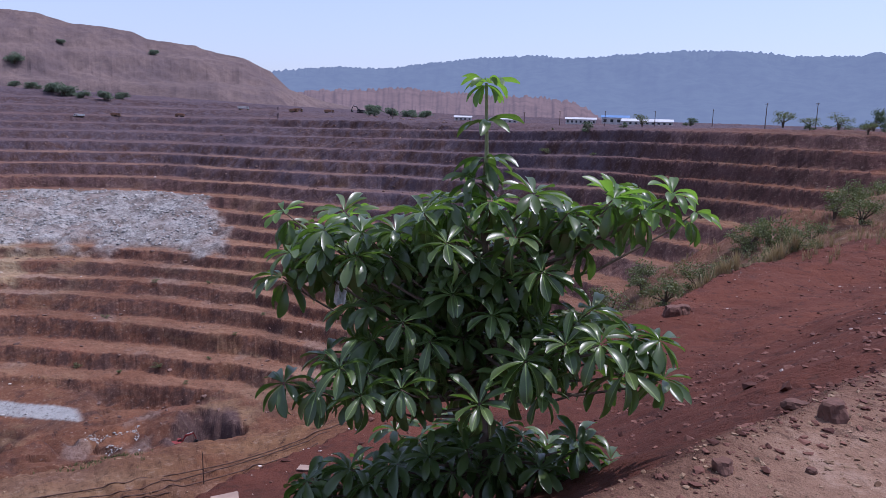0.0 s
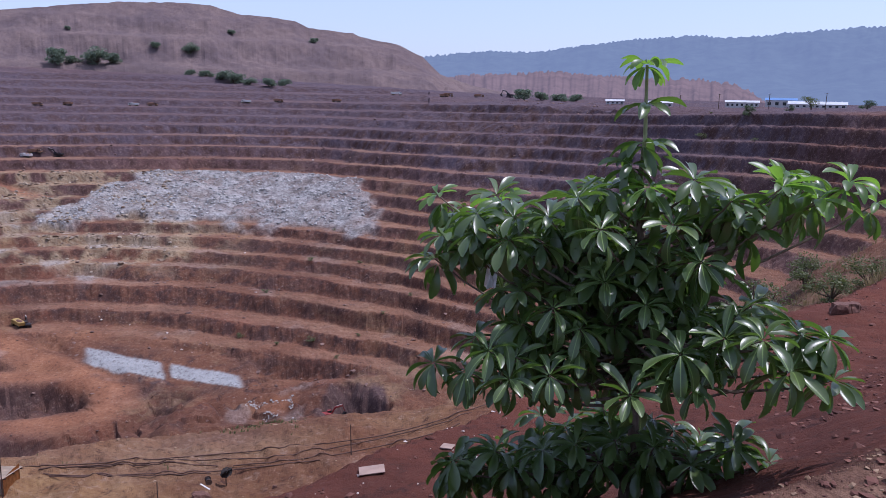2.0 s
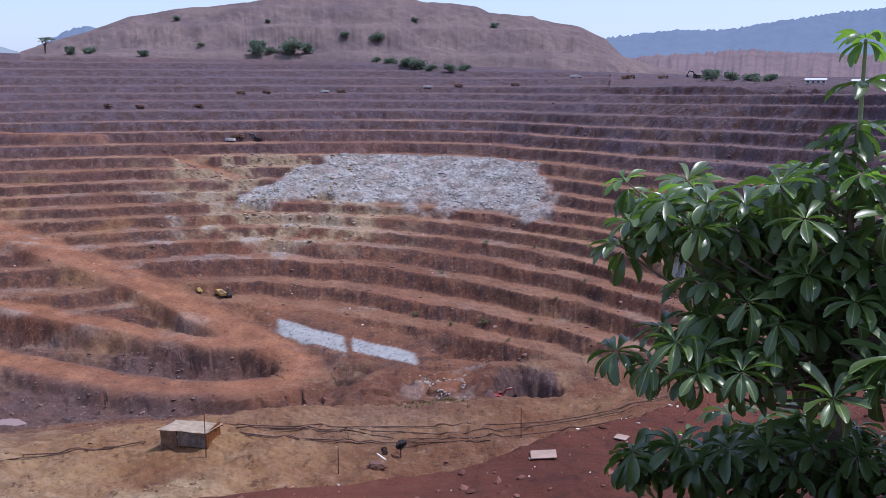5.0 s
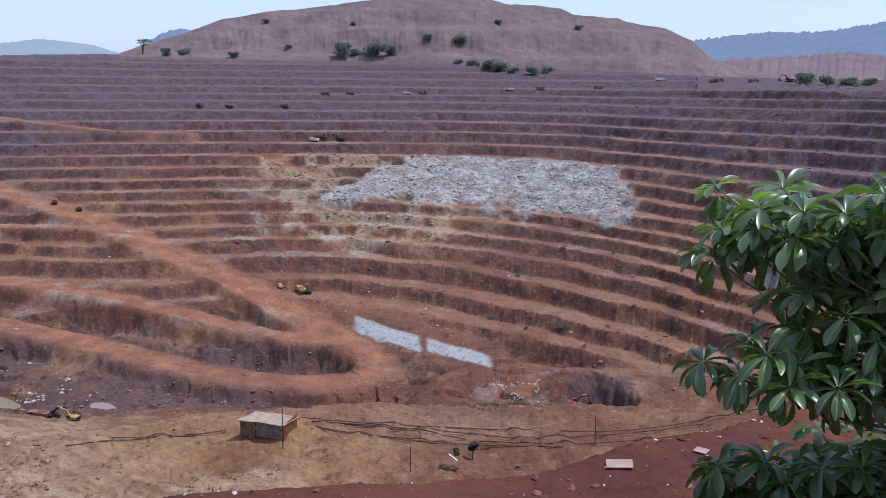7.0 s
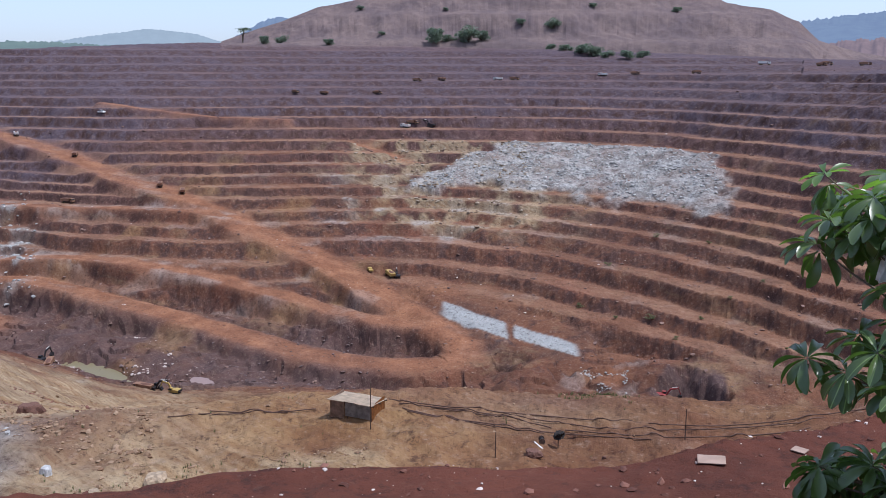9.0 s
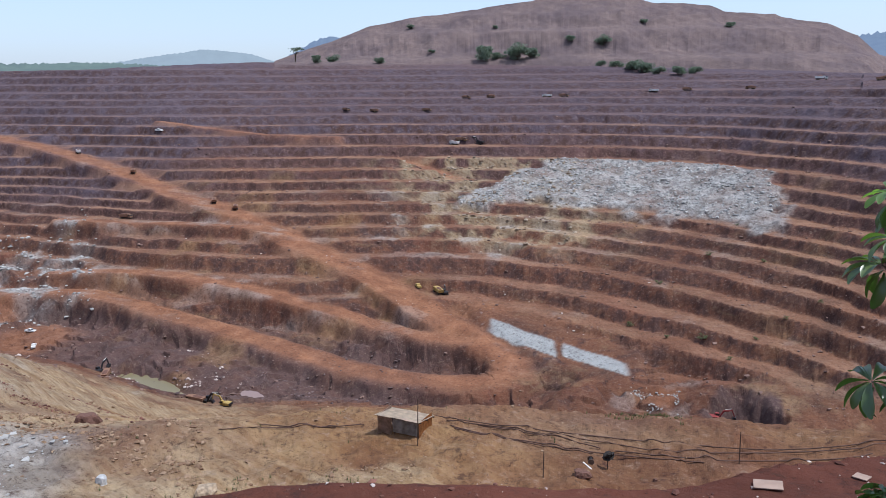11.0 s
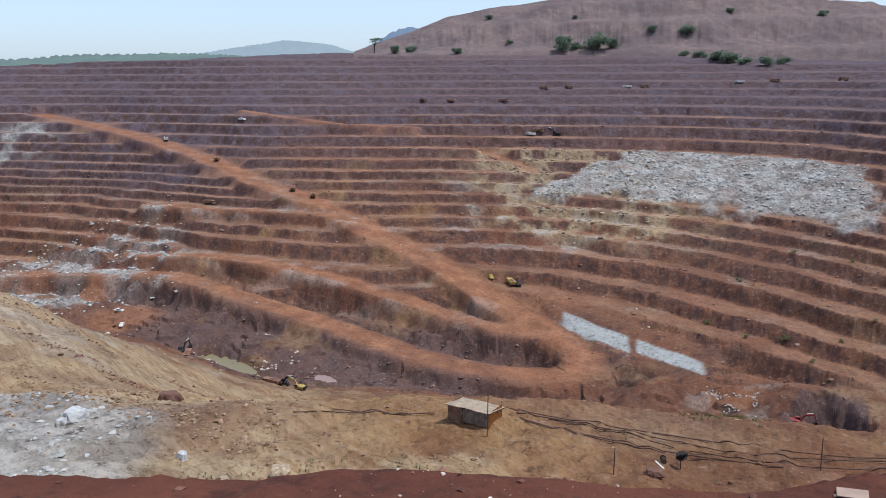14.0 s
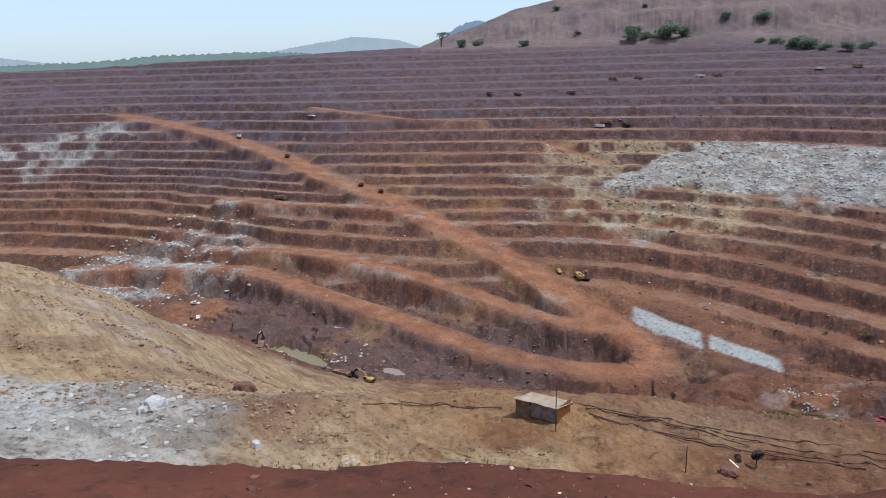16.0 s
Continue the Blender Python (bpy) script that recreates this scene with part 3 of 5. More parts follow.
def leaf_material(name, dark, light, through_light, rough=0.4, share=0.3, own=False):
    m, n, l, b = nodes_of(name, rough)
    b.inputs["Specular IOR Level"].default_value = 0.6
    r = n.new("ShaderNodeObjectInfo").outputs["Random"] if own else n.new("ShaderNodeNewGeometry").outputs["Random Per Island"]
    co = n.new("ShaderNodeTexCoord").outputs["Object"]
    c = blend(n, l, r, dark, light)
    if own:  # the pale midrib
        xyz = n.new("ShaderNodeSeparateXYZ")
        l.new(co, xyz.inputs[0])
        c = blend(n, l, ramp(n, l, arith(n, l, "ABSOLUTE", xyz.outputs[1], 0), 0.02, 0.004), c, tuple(v * 2.6 for v in light))
    c = blend(n, l, arith(n, l, "MULTIPLY", noise_node(n, l, co, 14.0), 0.5), c, tuple(v * 0.55 for v in dark))
    l.new(c, b.inputs["Base Color"])
    t = n.new("ShaderNodeBsdfTranslucent")
    t.inputs["Color"].default_value = (*through_light, 1)
    mix = n.new("ShaderNodeMixShader")
    mix.inputs[0].default_value = share
    l.new(b.outputs[0], mix.inputs[1])
    l.new(t.outputs[0], mix.inputs[2])
    l.new(mix.outputs[0], n["Material Output"].inputs["Surface"])
    return m


rng = np.random.default_rng(7)

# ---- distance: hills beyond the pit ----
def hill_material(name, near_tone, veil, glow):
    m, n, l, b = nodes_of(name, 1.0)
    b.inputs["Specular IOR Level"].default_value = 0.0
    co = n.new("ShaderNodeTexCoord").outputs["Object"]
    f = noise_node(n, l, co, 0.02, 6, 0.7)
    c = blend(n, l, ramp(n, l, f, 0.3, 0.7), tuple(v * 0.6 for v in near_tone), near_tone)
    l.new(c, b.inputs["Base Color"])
    # haze is put in as emission: each hill glows in its veil colour
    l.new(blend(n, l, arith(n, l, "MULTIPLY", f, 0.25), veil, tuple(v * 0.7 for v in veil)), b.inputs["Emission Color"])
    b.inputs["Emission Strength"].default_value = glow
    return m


def ridge(name, bearings_, rises, distance, material, label, ragged=0.0, deep=0.35, foot=-0.3, gully=0.0):
    """A hill whose skyline rises by the given degrees, by bearing."""
    bs = np.arange(bearings_[0], bearings_[-1], 0.06)
    top = distance * np.tan(np.radians(np.interp(bs, bearings_, rises)))
    k = np.ones(15) / 15
    top = np.convolve(np.pad(top, 7, mode="edge"), k, mode="valid")
    rows = 16
    verts, faces = [], []
    for i in range(rows):
        s = i / (rows - 2)
        r = distance * (1 - deep * (1 - min(s, 1))) * (1.03 if i == rows - 1 else 1)
        x, y = r * np.sin(np.radians(bs)), r * np.cos(np.radians(bs))
        z = (top - foot * 50) * min(s, 1) ** 1.2 + foot * 50
        z = z + (1 - 0.4 * s) * s * top * 0.35 * grain(x, y, distance * 0.08, 31, 4) * (s < 1) + ragged * grain(x, y, distance * 0.004, 33, 2) * (i == rows - 2)
        z = z + gully * grain(bs * 30, bs * 0 + s * 12, 16, 34, 3) * s * (1.15 - s)
        if i == rows - 1:
            z = z * 0.6
        verts.append(np.stack([x, y, z], -1))
    nb = len(bs)
    a = (np.arange(rows - 1)[:, None] * nb + np.arange(nb - 1)).ravel()
    faces = np.stack([a, a + 1, a + nb + 1, a + nb], -1)
    return sheet_of(name, np.concatenate(verts), faces, material, label, "hill", "structure", True)


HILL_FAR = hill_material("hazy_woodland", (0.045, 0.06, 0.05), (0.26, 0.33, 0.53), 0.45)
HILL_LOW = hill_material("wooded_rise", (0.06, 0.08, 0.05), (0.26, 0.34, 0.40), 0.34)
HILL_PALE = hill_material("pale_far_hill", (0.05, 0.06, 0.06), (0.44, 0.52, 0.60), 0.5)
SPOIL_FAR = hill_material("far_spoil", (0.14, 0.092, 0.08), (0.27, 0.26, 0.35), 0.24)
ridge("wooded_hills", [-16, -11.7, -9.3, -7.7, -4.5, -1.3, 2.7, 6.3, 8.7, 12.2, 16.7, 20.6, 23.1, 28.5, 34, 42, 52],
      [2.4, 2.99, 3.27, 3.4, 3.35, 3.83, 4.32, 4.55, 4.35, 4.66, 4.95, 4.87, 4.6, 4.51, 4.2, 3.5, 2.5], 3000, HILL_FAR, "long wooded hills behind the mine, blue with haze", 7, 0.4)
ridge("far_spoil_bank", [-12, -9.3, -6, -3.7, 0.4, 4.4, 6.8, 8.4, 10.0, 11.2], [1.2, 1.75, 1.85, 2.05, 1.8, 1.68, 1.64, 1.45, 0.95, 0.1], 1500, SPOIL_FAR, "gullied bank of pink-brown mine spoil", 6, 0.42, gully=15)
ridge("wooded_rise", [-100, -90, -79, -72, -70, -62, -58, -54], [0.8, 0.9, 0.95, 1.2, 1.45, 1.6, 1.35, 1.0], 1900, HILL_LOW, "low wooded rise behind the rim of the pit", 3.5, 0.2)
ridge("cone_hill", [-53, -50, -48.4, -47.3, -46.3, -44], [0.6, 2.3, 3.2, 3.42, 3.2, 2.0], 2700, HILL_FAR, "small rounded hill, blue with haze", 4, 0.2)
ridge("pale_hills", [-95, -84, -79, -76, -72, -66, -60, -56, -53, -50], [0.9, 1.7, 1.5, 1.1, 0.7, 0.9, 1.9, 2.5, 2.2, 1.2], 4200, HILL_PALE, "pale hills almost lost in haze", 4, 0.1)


# ---- the sapling beside the path ----
GREEN_BARK = plain("green_bark", (0.22, 0.26, 0.12), 0.6, 0, (0.8, 1.2), 20)
BARK = plain("grey_brown_bark", (0.16, 0.12, 0.09), 0.9, scale=20)
LEAF = leaf_material("glossy_green_leaf", (0.050, 0.086, 0.028), (0.12, 0.17, 0.052), (0.20, 0.38, 0.04), 0.33, 0.22)
LEAF_OWN = leaf_material("glossy_green_leaf_single", (0.050, 0.086, 0.028), (0.12, 0.17, 0.052), (0.20, 0.38, 0.04), 0.33, 0.22, own=True)
LEAF_YOUNG = leaf_material("young_green_leaf", (0.08, 0.15, 0.03), (0.13, 0.22, 0.05), (0.26, 0.50, 0.05), 0.38, 0.42)
# tips of the branches, tier by tier
LEADER = [(0.22, 4.50, 0.20), (0.23, 4.50, -0.01), (0.23, 4.50, -0.22), (0.17, 4.48, -0.34)]
UPPER = [(-0.98, 4.75, -0.59), (-0.68, 4.42, -0.65), (-0.46, 4.36, -0.65), (-0.27, 4.45, -0.66), (-0.11, 4.22, -0.51), (0.05, 4.45, -0.48), (0.26, 4.34, -0.45), (0.49, 4.30, -0.40), (0.69, 4.35, -0.51), (0.94, 4.34, -0.42), (1.12, 4.35, -0.48), (1.27, 4.37, -0.39), (1.48, 4.58, -0.51)]
MIDDLE = [(-0.88, 4.44, -0.79), (-0.68, 4.35, -0.75), (-0.30, 4.40, -0.80), (-0.21, 4.50, -0.89), (0.02, 4.12, -0.66), (0.21, 4.37, -0.79), (0.34, 4.37, -0.89), (0.54, 4.16, -0.81), (-0.93, 4.47, -0.94), (-0.73, 4.42, -0.86), (0.39, 4.19, -0.63), (-0.08, 4.48, -0.72), (-0.48, 4.29, -0.77), (0.82, 4.38, -0.68)]
INNER = [(-0.53, 4.50, -1.10), (-0.40, 4.29, -1.06), (-0.21, 4.16, -1.11), (-0.13, 4.42, -1.07), (0.06, 4.25, -0.97), (0.51, 4.38, -1.05), (0.28, 4.20, -1.07), (-0.38, 4.26, -1.24), (0.13, 4.41, -1.26), (-0.06, 4.18, -1.22)]
LOWER = [(-0.86, 4.14, -1.47), (-0.66, 4.05, -1.47), (-0.53, 3.98, -1.32), (-0.39, 4.06, -1.37), (-0.2, 3.92, -1.41), (-0.41, 3.93, -1.45), (-0.06, 4.15, -1.33), (0.21, 3.87, -1.46), (0.41, 4.04, -1.4), (0.55, 4.02, -1.43), (0.64, 4.14, -1.31), (1.0, 4.03, -1.31), (1.25, 4.19, -1.4), (0.83, 3.93, -1.14), (1.06, 4.15, -1.16), (1.19, 4.12, -1.16), (0.67, 4.05, -1.18), (0.45, 3.96, -1.25)]
BASAL = [(-0.74, 4.50, -2.21), (-0.53, 4.47, -2.12), (-0.24, 4.43, -2.06), (-0.05, 4.41, -2.0), (0.18, 4.47, -1.98), (0.40, 4.44, -1.98), (-0.81, 4.41, -2.24), (-0.41, 4.41, -2.18), (0.09, 4.42, -2.10), (0.62, 4.46, -2.08), (0.35, 4.48, -2.12), (-0.18, 4.48, -2.30), (0.86, 4.50, -1.96), (1.06, 4.52, -2.04)]


def leaf_shape(droop, cup):
    """A blunt, obovate leaf along x, one long, folded along its midrib and bending down. Vertices and quads."""
    n, verts = 9, []
    for i in range(n):
        s = i / (n - 1)
        wide = (0.022 + 0.135 * math.sin(math.pi * 0.5 * min(1, s / 0.72)) ** 1.2) * (1 - max(0, (s - 0.72) / 0.28) ** 2.4 * 0.72)
        ang = -droop * s
        x = (math.sin(droop * s) / droop) if droop else s
        z = -(1 - math.cos(droop * s)) / droop if droop else 0
        wave = 0.012 * math.sin(9 * s)
        verts += [(x, -wide, z + cup * wide + wave), (x, 0, z), (x, wide, z + cup * wide - wave)]
    quads = [(3 * i + k, 3 * i + k + 3, 3 * i + k + 4, 3 * i + k + 1) for i in range(n - 1) for k in (0, 1)]
    return np.array(verts), np.array(quads)


LEAF_SHAPES = [leaf_shape(0.5, 0.6), leaf_shape(0.9, 0.7), leaf_shape(1.3, 0.8), leaf_shape(0.25, 0.5)]


def rosette(tip, axis, leaves, size, lift, shape):
    """Matrices of a whorl of leaves round a twig's tip."""
    z = Vector(axis).normalized()
    x = z.orthogonal().normalized()
    y = z.cross(x)
    start = rng.uniform(0, 6.28)
    out = []
    for k in range(leaves):
        a = start + 6.2832 * k / leaves + rng.uniform(-0.18, 0.18)
        e = radians(lift + rng.uniform(-12, 12))
        d = (math.cos(a) * x + math.sin(a) * y) * math.cos(e) + z * math.sin(e)
        d.z -= 0.12
        d.normalize()
        side = Vector((0, 0, 1)).cross(d)
        side = side.normalized() if side.length > 0.05 else y
        up = d.cross(side)
        s = size * rng.uniform(0.8, 1.12)
        m = Matrix((d, side, up)).transposed().to_4x4()
        m = Matrix.Translation(Vector(tip) + d * 0.012) @ m @ pose(0, 0, 0, rng.uniform(-25, 25), 0, 0) @ Matrix.Diagonal((s, s, s, 1))
        out.append((m, shape if rng.random() < 0.75 else int(rng.integers(0, 3))))
    return out


def build_sapling():
    foot = Vector((0.26, 4.62, height(0.26, 4.62) - 0.03))
    tree = thing("sapling", foot, 0, "young broadleaf tree with whorls of glossy drooping dark green leaves", "tree")
    inv = Matrix.Translation(-foot)
    stem = [foot, (0.30, 4.60, -1.9), (0.22, 4.58, -1.4), (0.27, 4.55, -0.9), (0.22, 4.52, -0.5), (0.235, 4.5, -0.2), (0.22, 4.5, 0.18)]
    bm = tube(bmesh.new(), [inv @ Vector(p) for p in stem], [0.042, 0.036, 0.030, 0.024, 0.016, 0.010, 0.006], 8)
    part("trunk", bm, BARK, tree)
    part("young_stem", tube(bmesh.new(), [inv @ Vector(p) for p in ((0.224, 4.52, -0.45), (0.235, 4.5, -0.2), (0.22, 4.5, 0.2))], [0.0165, 0.0115, 0.008], 8), GREEN_BARK, tree, "pale green young stem")

    def on_stem(z):
        zs = [Vector(p).z for p in stem]
        return Vector((np.interp(z, zs, [Vector(p).x for p in stem]), np.interp(z, zs, [Vector(p).y for p in stem]), z))

    tips = [(p, k) for k, tier in enumerate((LEADER, UPPER, MIDDLE, INNER, LOWER, BASAL)) for p in tier]
    fill = []
    for p, k in tips:
        for _ in range((0, 2, 2, 2, 2, 3)[k]):
            s = rng.uniform(0.35, 0.9) if rng.random() < 0.5 else rng.uniform(0.8, 1.02)
            q = on_stem(p[2]).lerp(Vector(p), s) + Vector((rng.uniform(-0.12, 0.12), rng.uniform(0.0, 0.75), rng.uniform(-0.22, 0.06)))
            fill.append((tuple(q), k))
    placed, young = [], []
    for p, k in tips + fill:
        tip = Vector(p)
        if k == 0:
            axis = Vector((0, 0, 1))
        else:
            away = math.hypot(tip.x - 0.23, tip.y - 4.55)
            start = on_stem(max(foot.z + 0.3, tip.z - (0.15 + 0.32 * away if k < 4 else 0.05 + 0.12 * away)))
            mid = start.lerp(tip, 0.55) + Vector((0, 0, -0.04 - 0.05 * away))
            bend = start.lerp(tip, 0.85) + Vector((0, 0, -0.05))
            bm = tube(bmesh.new(), [inv @ start, inv @ mid, inv @ bend, inv @ tip], [0.012, 0.009, 0.006, 0.004], 5)
            part("branch", bm, BARK, tree)
            axis = (tip - bend).normalized() * 0.6 + Vector((0, -0.35, 0.75))
        if k == 0:
            fresh = p[2] > 0
            (young if fresh else placed).extend(rosette(tip, axis, 10 if fresh else 7, 0.17 if fresh else 0.19, 22 if fresh else 14, 2 if fresh else 1))
            if fresh:
                young.extend(rosette(tip - Vector((0, 0, 0.01)), axis, 6, 0.15, -12, 1))
            elif p[2] < -0.1:
                placed.extend(rosette(tip - Vector((0, 0, 0.02)), axis, 5, 0.18, -22, 1))
        elif tip.x < -0.95 and tip.z > -0.7 or tip.x > 1.4 and k == 1:
            young.extend(rosette(tip, axis, 8, 0.15, 18, 0))
            placed.extend(rosette(tip - 0.05 * axis, axis, 6, 0.16, -25, 1))
        else:
            big = rng.uniform(0.17, 0.215)
            target = young if k == 1 and rng.random() < (0.6 if tip.x > 0.6 else 0.25) else placed
            target.extend(rosette(tip, axis, int(rng.integers(8, 11)), big, rng.uniform(2, 38), int(rng.integers(0, 2))))
            placed.extend(rosette(tip - 0.03 * axis, axis, int(rng.integers(4, 7)), big * 1.05, rng.uniform(-50, -18), 1 + int(rng.integers(0, 2))))
    placed.sort(key=lambda q: q[0].translation.y + 0.2 * abs(q[0].translation.x - 0.2))
    single, rest = placed[:290], placed[290:]
    meshes = []
    for v, q in LEAF_SHAPES:
        me = bpy.data.meshes.new("leaf")
        me.from_pydata(v.tolist(), [], q.tolist())
        me.polygons.foreach_set("use_smooth", [True] * len(q))
        me.materials.append(LEAF_OWN)
        meshes.append(me)
    for m, s in single:
        ob = new("leaf", meshes[s])
        ob.parent = tree
        ob.matrix_basis = inv @ m
    for name, group, mat in (("foliage", rest, LEAF), ("young_foliage", young, LEAF_YOUNG)):
        verts, faces, base = [], [], 0
        for m, s in group:
            v, q = LEAF_SHAPES[s]
            mm = np.array(inv @ m)
            verts.append(v @ mm[:3, :3].T + mm[:3, 3])
            faces.append(q + base)
            base += len(v)
        ob = sheet_of(name, np.concatenate(verts), np.concatenate(faces), mat, smooth=True)
        ob.parent = tree
    return tree


build_sapling()


# ---- the hut and what stands round it ----
RUST_SHEET = plain("rusty_corrugated_iron", (0.44, 0.31, 0.23), 0.6, 0.0, (0.6, 1.35), 2.2)
GREY_SHEET = plain("weathered_corrugated_iron", (0.44, 0.41, 0.38), 0.55, 0.0, (0.6, 1.25), 2.5)
ORANGE_SHEET = plain("orange_rusted_iron", (0.46, 0.2, 0.07), 0.75, 0.0, (0.55, 1.3), 3)
PALE_SHEET = plain("pale_roof_iron", (0.62, 0.51, 0.39), 0.6, 0.0, (0.75, 1.2), 1.4)
DARK_WOOD = plain("dark_weathered_wood", (0.10, 0.065, 0.05), 0.9, 0, (0.7, 1.3), 5)
STEEL_DARK = plain("dark_oily_steel", (0.035, 0.03, 0.03), 0.55, 0.4)
RUBBER = plain("dusty_rubber", (0.035, 0.03, 0.028), 0.9)
YELLOW = plain("dusty_yellow_paint", (0.42, 0.29, 0.09), 0.6, 0, (0.7, 1.15), 1.2)
RED_PAINT = plain("dusty_red_paint", (0.26, 0.05, 0.045), 0.6, 0, (0.7, 1.15), 1.2)
WHITE_PAINT = plain("dusty_white_paint", (0.72, 0.70, 0.66), 0.5, 0, (0.8, 1.1), 1.2)
GLASS_DARK = plain("dusty_window_glass", (0.03, 0.035, 0.04), 0.15, 0, grain=0)
DARK_PIPE = plain("dusty_dark_pipe", (0.10, 0.056, 0.042), 0.8, 0, (0.6, 1.3), 2)
CARD = plain("pale_board", (0.38, 0.27, 0.21), 0.9, 0, (0.8, 1.1), 3)


def corrugated(bm, a, b, c, waves, depth=0.025, thick=0.006):
    """A corrugated sheet spanned by the edges a to b (across the waves) and a to c."""
    a, b, c = Vector(a), Vector(b), Vector(c)
    n = (b - a).cross(c - a).normalized()
    rows = []
    for k in range(waves * 4 + 1):
        s = k / (waves * 4)
        off = n * depth * math.sin(s * waves * 6.2832)
        rows.append([bm.verts.new(a.lerp(b, s) + off), bm.verts.new(a.lerp(b, s) + off + c - a)])
    for p, q in zip(rows, rows[1:]):
        bm.faces.new((p[0], q[0], q[1], p[1]))
    geom = bmesh.ops.solidify(bm, geom=list(bm.faces), thickness=thick)
    return bm


def build_hut():
    p = ground_at(-42.9, 64.0)
    hut = thing("hut", (p.x, p.y, p.z - 0.05), 14, "small hut of rusty corrugated iron with a pale patched roof", "hut")
    L, D, hf, hb = 3.9, 2.5, 1.62, 1.2  # x along the front, front at y = -D/2
    x0, x1, y0, y1 = -L / 2, L / 2, -D / 2, D / 2
    for x in (x0, -0.35, x1):
        for y, h in ((y0, hf), (y1, hb)):
            part("post", tube(bmesh.new(), [(x, y + (0.05 if y < 0 else -0.05), -0.1), (x, y + (0.05 if y < 0 else -0.05), h)], 0.05, 6), DARK_WOOD, hut)
    part("front_panel", corrugated(bmesh.new(), (x0, y0 - 0.07, 0), (x0 + 1.35, y0 - 0.07, 0), (x0, y0 - 0.07, hf), 12), RUST_SHEET, hut, "brown rusted front sheet")
    part("front_panel", corrugated(bmesh.new(), (x0 + 1.45, y0 - 0.03, 0.35), (x1, y0 - 0.03, 0.35), (x0 + 1.45, y0 - 0.03, hf), 22), GREY_SHEET, hut, "grey front sheets hung above the ground")
    for x, mat, lab in ((x0 - 0.07, RUST_SHEET, ""), (x1 + 0.07, ORANGE_SHEET, "orange rusted end wall")):
        part("end_panel", corrugated(bmesh.new(), (x, y0, 0), (x, y1, 0), (x, y0, hf), 18), mat, hut, lab)
    part("back_panel", corrugated(bmesh.new(), (x0, y1 + 0.07, 0), (x1, y1 + 0.07, 0), (x0, y1 + 0.07, hb), 30), GREY_SHEET, hut)
    s = (hb - hf) / D
    for k, (a, b, dz) in enumerate(((x0 - 0.2, -0.6, 0.07), (-0.75, 0.75, 0.11), (0.6, x1 + 0.2, 0.07))):
        part("roof_sheet", corrugated(bmesh.new(), (a, y0 - 0.3, hf - 0.3 * s + dz), (b, y0 - 0.3, hf - 0.3 * s + dz), (a, y1 + 0.3, hb + 0.3 * s + dz), 16), PALE_SHEET, hut)
    for y, z in ((y0, hf), (0, (hf + hb) / 2), (y1, hb)):
        part("purlin", box(bmesh.new(), (x0 - 0.3, y - 0.04, z - 0.05), (x1 + 0.3, y + 0.04, z + 0.03)), DARK_WOOD, hut)
    return hut


build_hut()


def pole(bearing, distance, tall, thick, material, label, arms=0, group="poles on the hut's bench"):
    p = ground_at(bearing, distance, 0.15)
    ob = thing("power_pole" if arms else "post", p, rng.uniform(-40, 40), label, "pole", group)
    lean = rng.uniform(-0.02, 0.02) * tall
    part("shaft", tube(bmesh.new(), [(0, 0, 0), (lean, 0, tall)], [thick, thick * 0.75], 7), material, ob)
    for k in range(arms):
        z = tall - 0.35 - 0.6 * k
        part("crossarm", box(bmesh.new(), (-0.8 + 0.2 * k, -0.05, z), (0.8 - 0.2 * k, 0.05, z + 0.12)), material, ob)
        for x in (-0.65, 0, 0.65):
            part("insulator", tube(bmesh.new(), [(x, 0, z + 0.12), (x, 0, z + 0.34)], [0.06, 0.04], 6), WHITE_PAINT, ob)
    return ob


for b, d, h in ((-17.63, 61.0, 2.8), (-32.05, 55.5, 2.3), (-41.93, 61.0, 4.4)):
    pole(b, d, h, 0.05, DARK_WOOD, "thin dark wooden post standing in the spoil")
pole(-27.11, 57.8, 1.0, 0.05, DARK_WOOD, "short dark post under a switch box")
pole(11.44, 71.6, 2.4, 0.06, DARK_WOOD, "dark post among dry grass", group="posts on the shrub slope")
pole(27.26, 100, 3.4, 0.09, DARK_WOOD, "dark post among dry grass", group="posts on the shrub slope")
for b, d, h, arms in ((18.51, 430, 9.5, 1), (21.86, 352, 10.5, 1), (24.94, 400, 12, 2), (14.69, 430, 8.5, 1), (11.29, 440, 8.5, 1), (8.12, 448, 8, 1), (5.6, 455, 7, 1), (-3.9, 560, 8, 1), (29.5, 380, 11, 1)):
    pole(b, d, h, 0.2, DARK_WOOD, "tall dark pole with a crossarm on the plateau", arms, "power poles on the plateau")


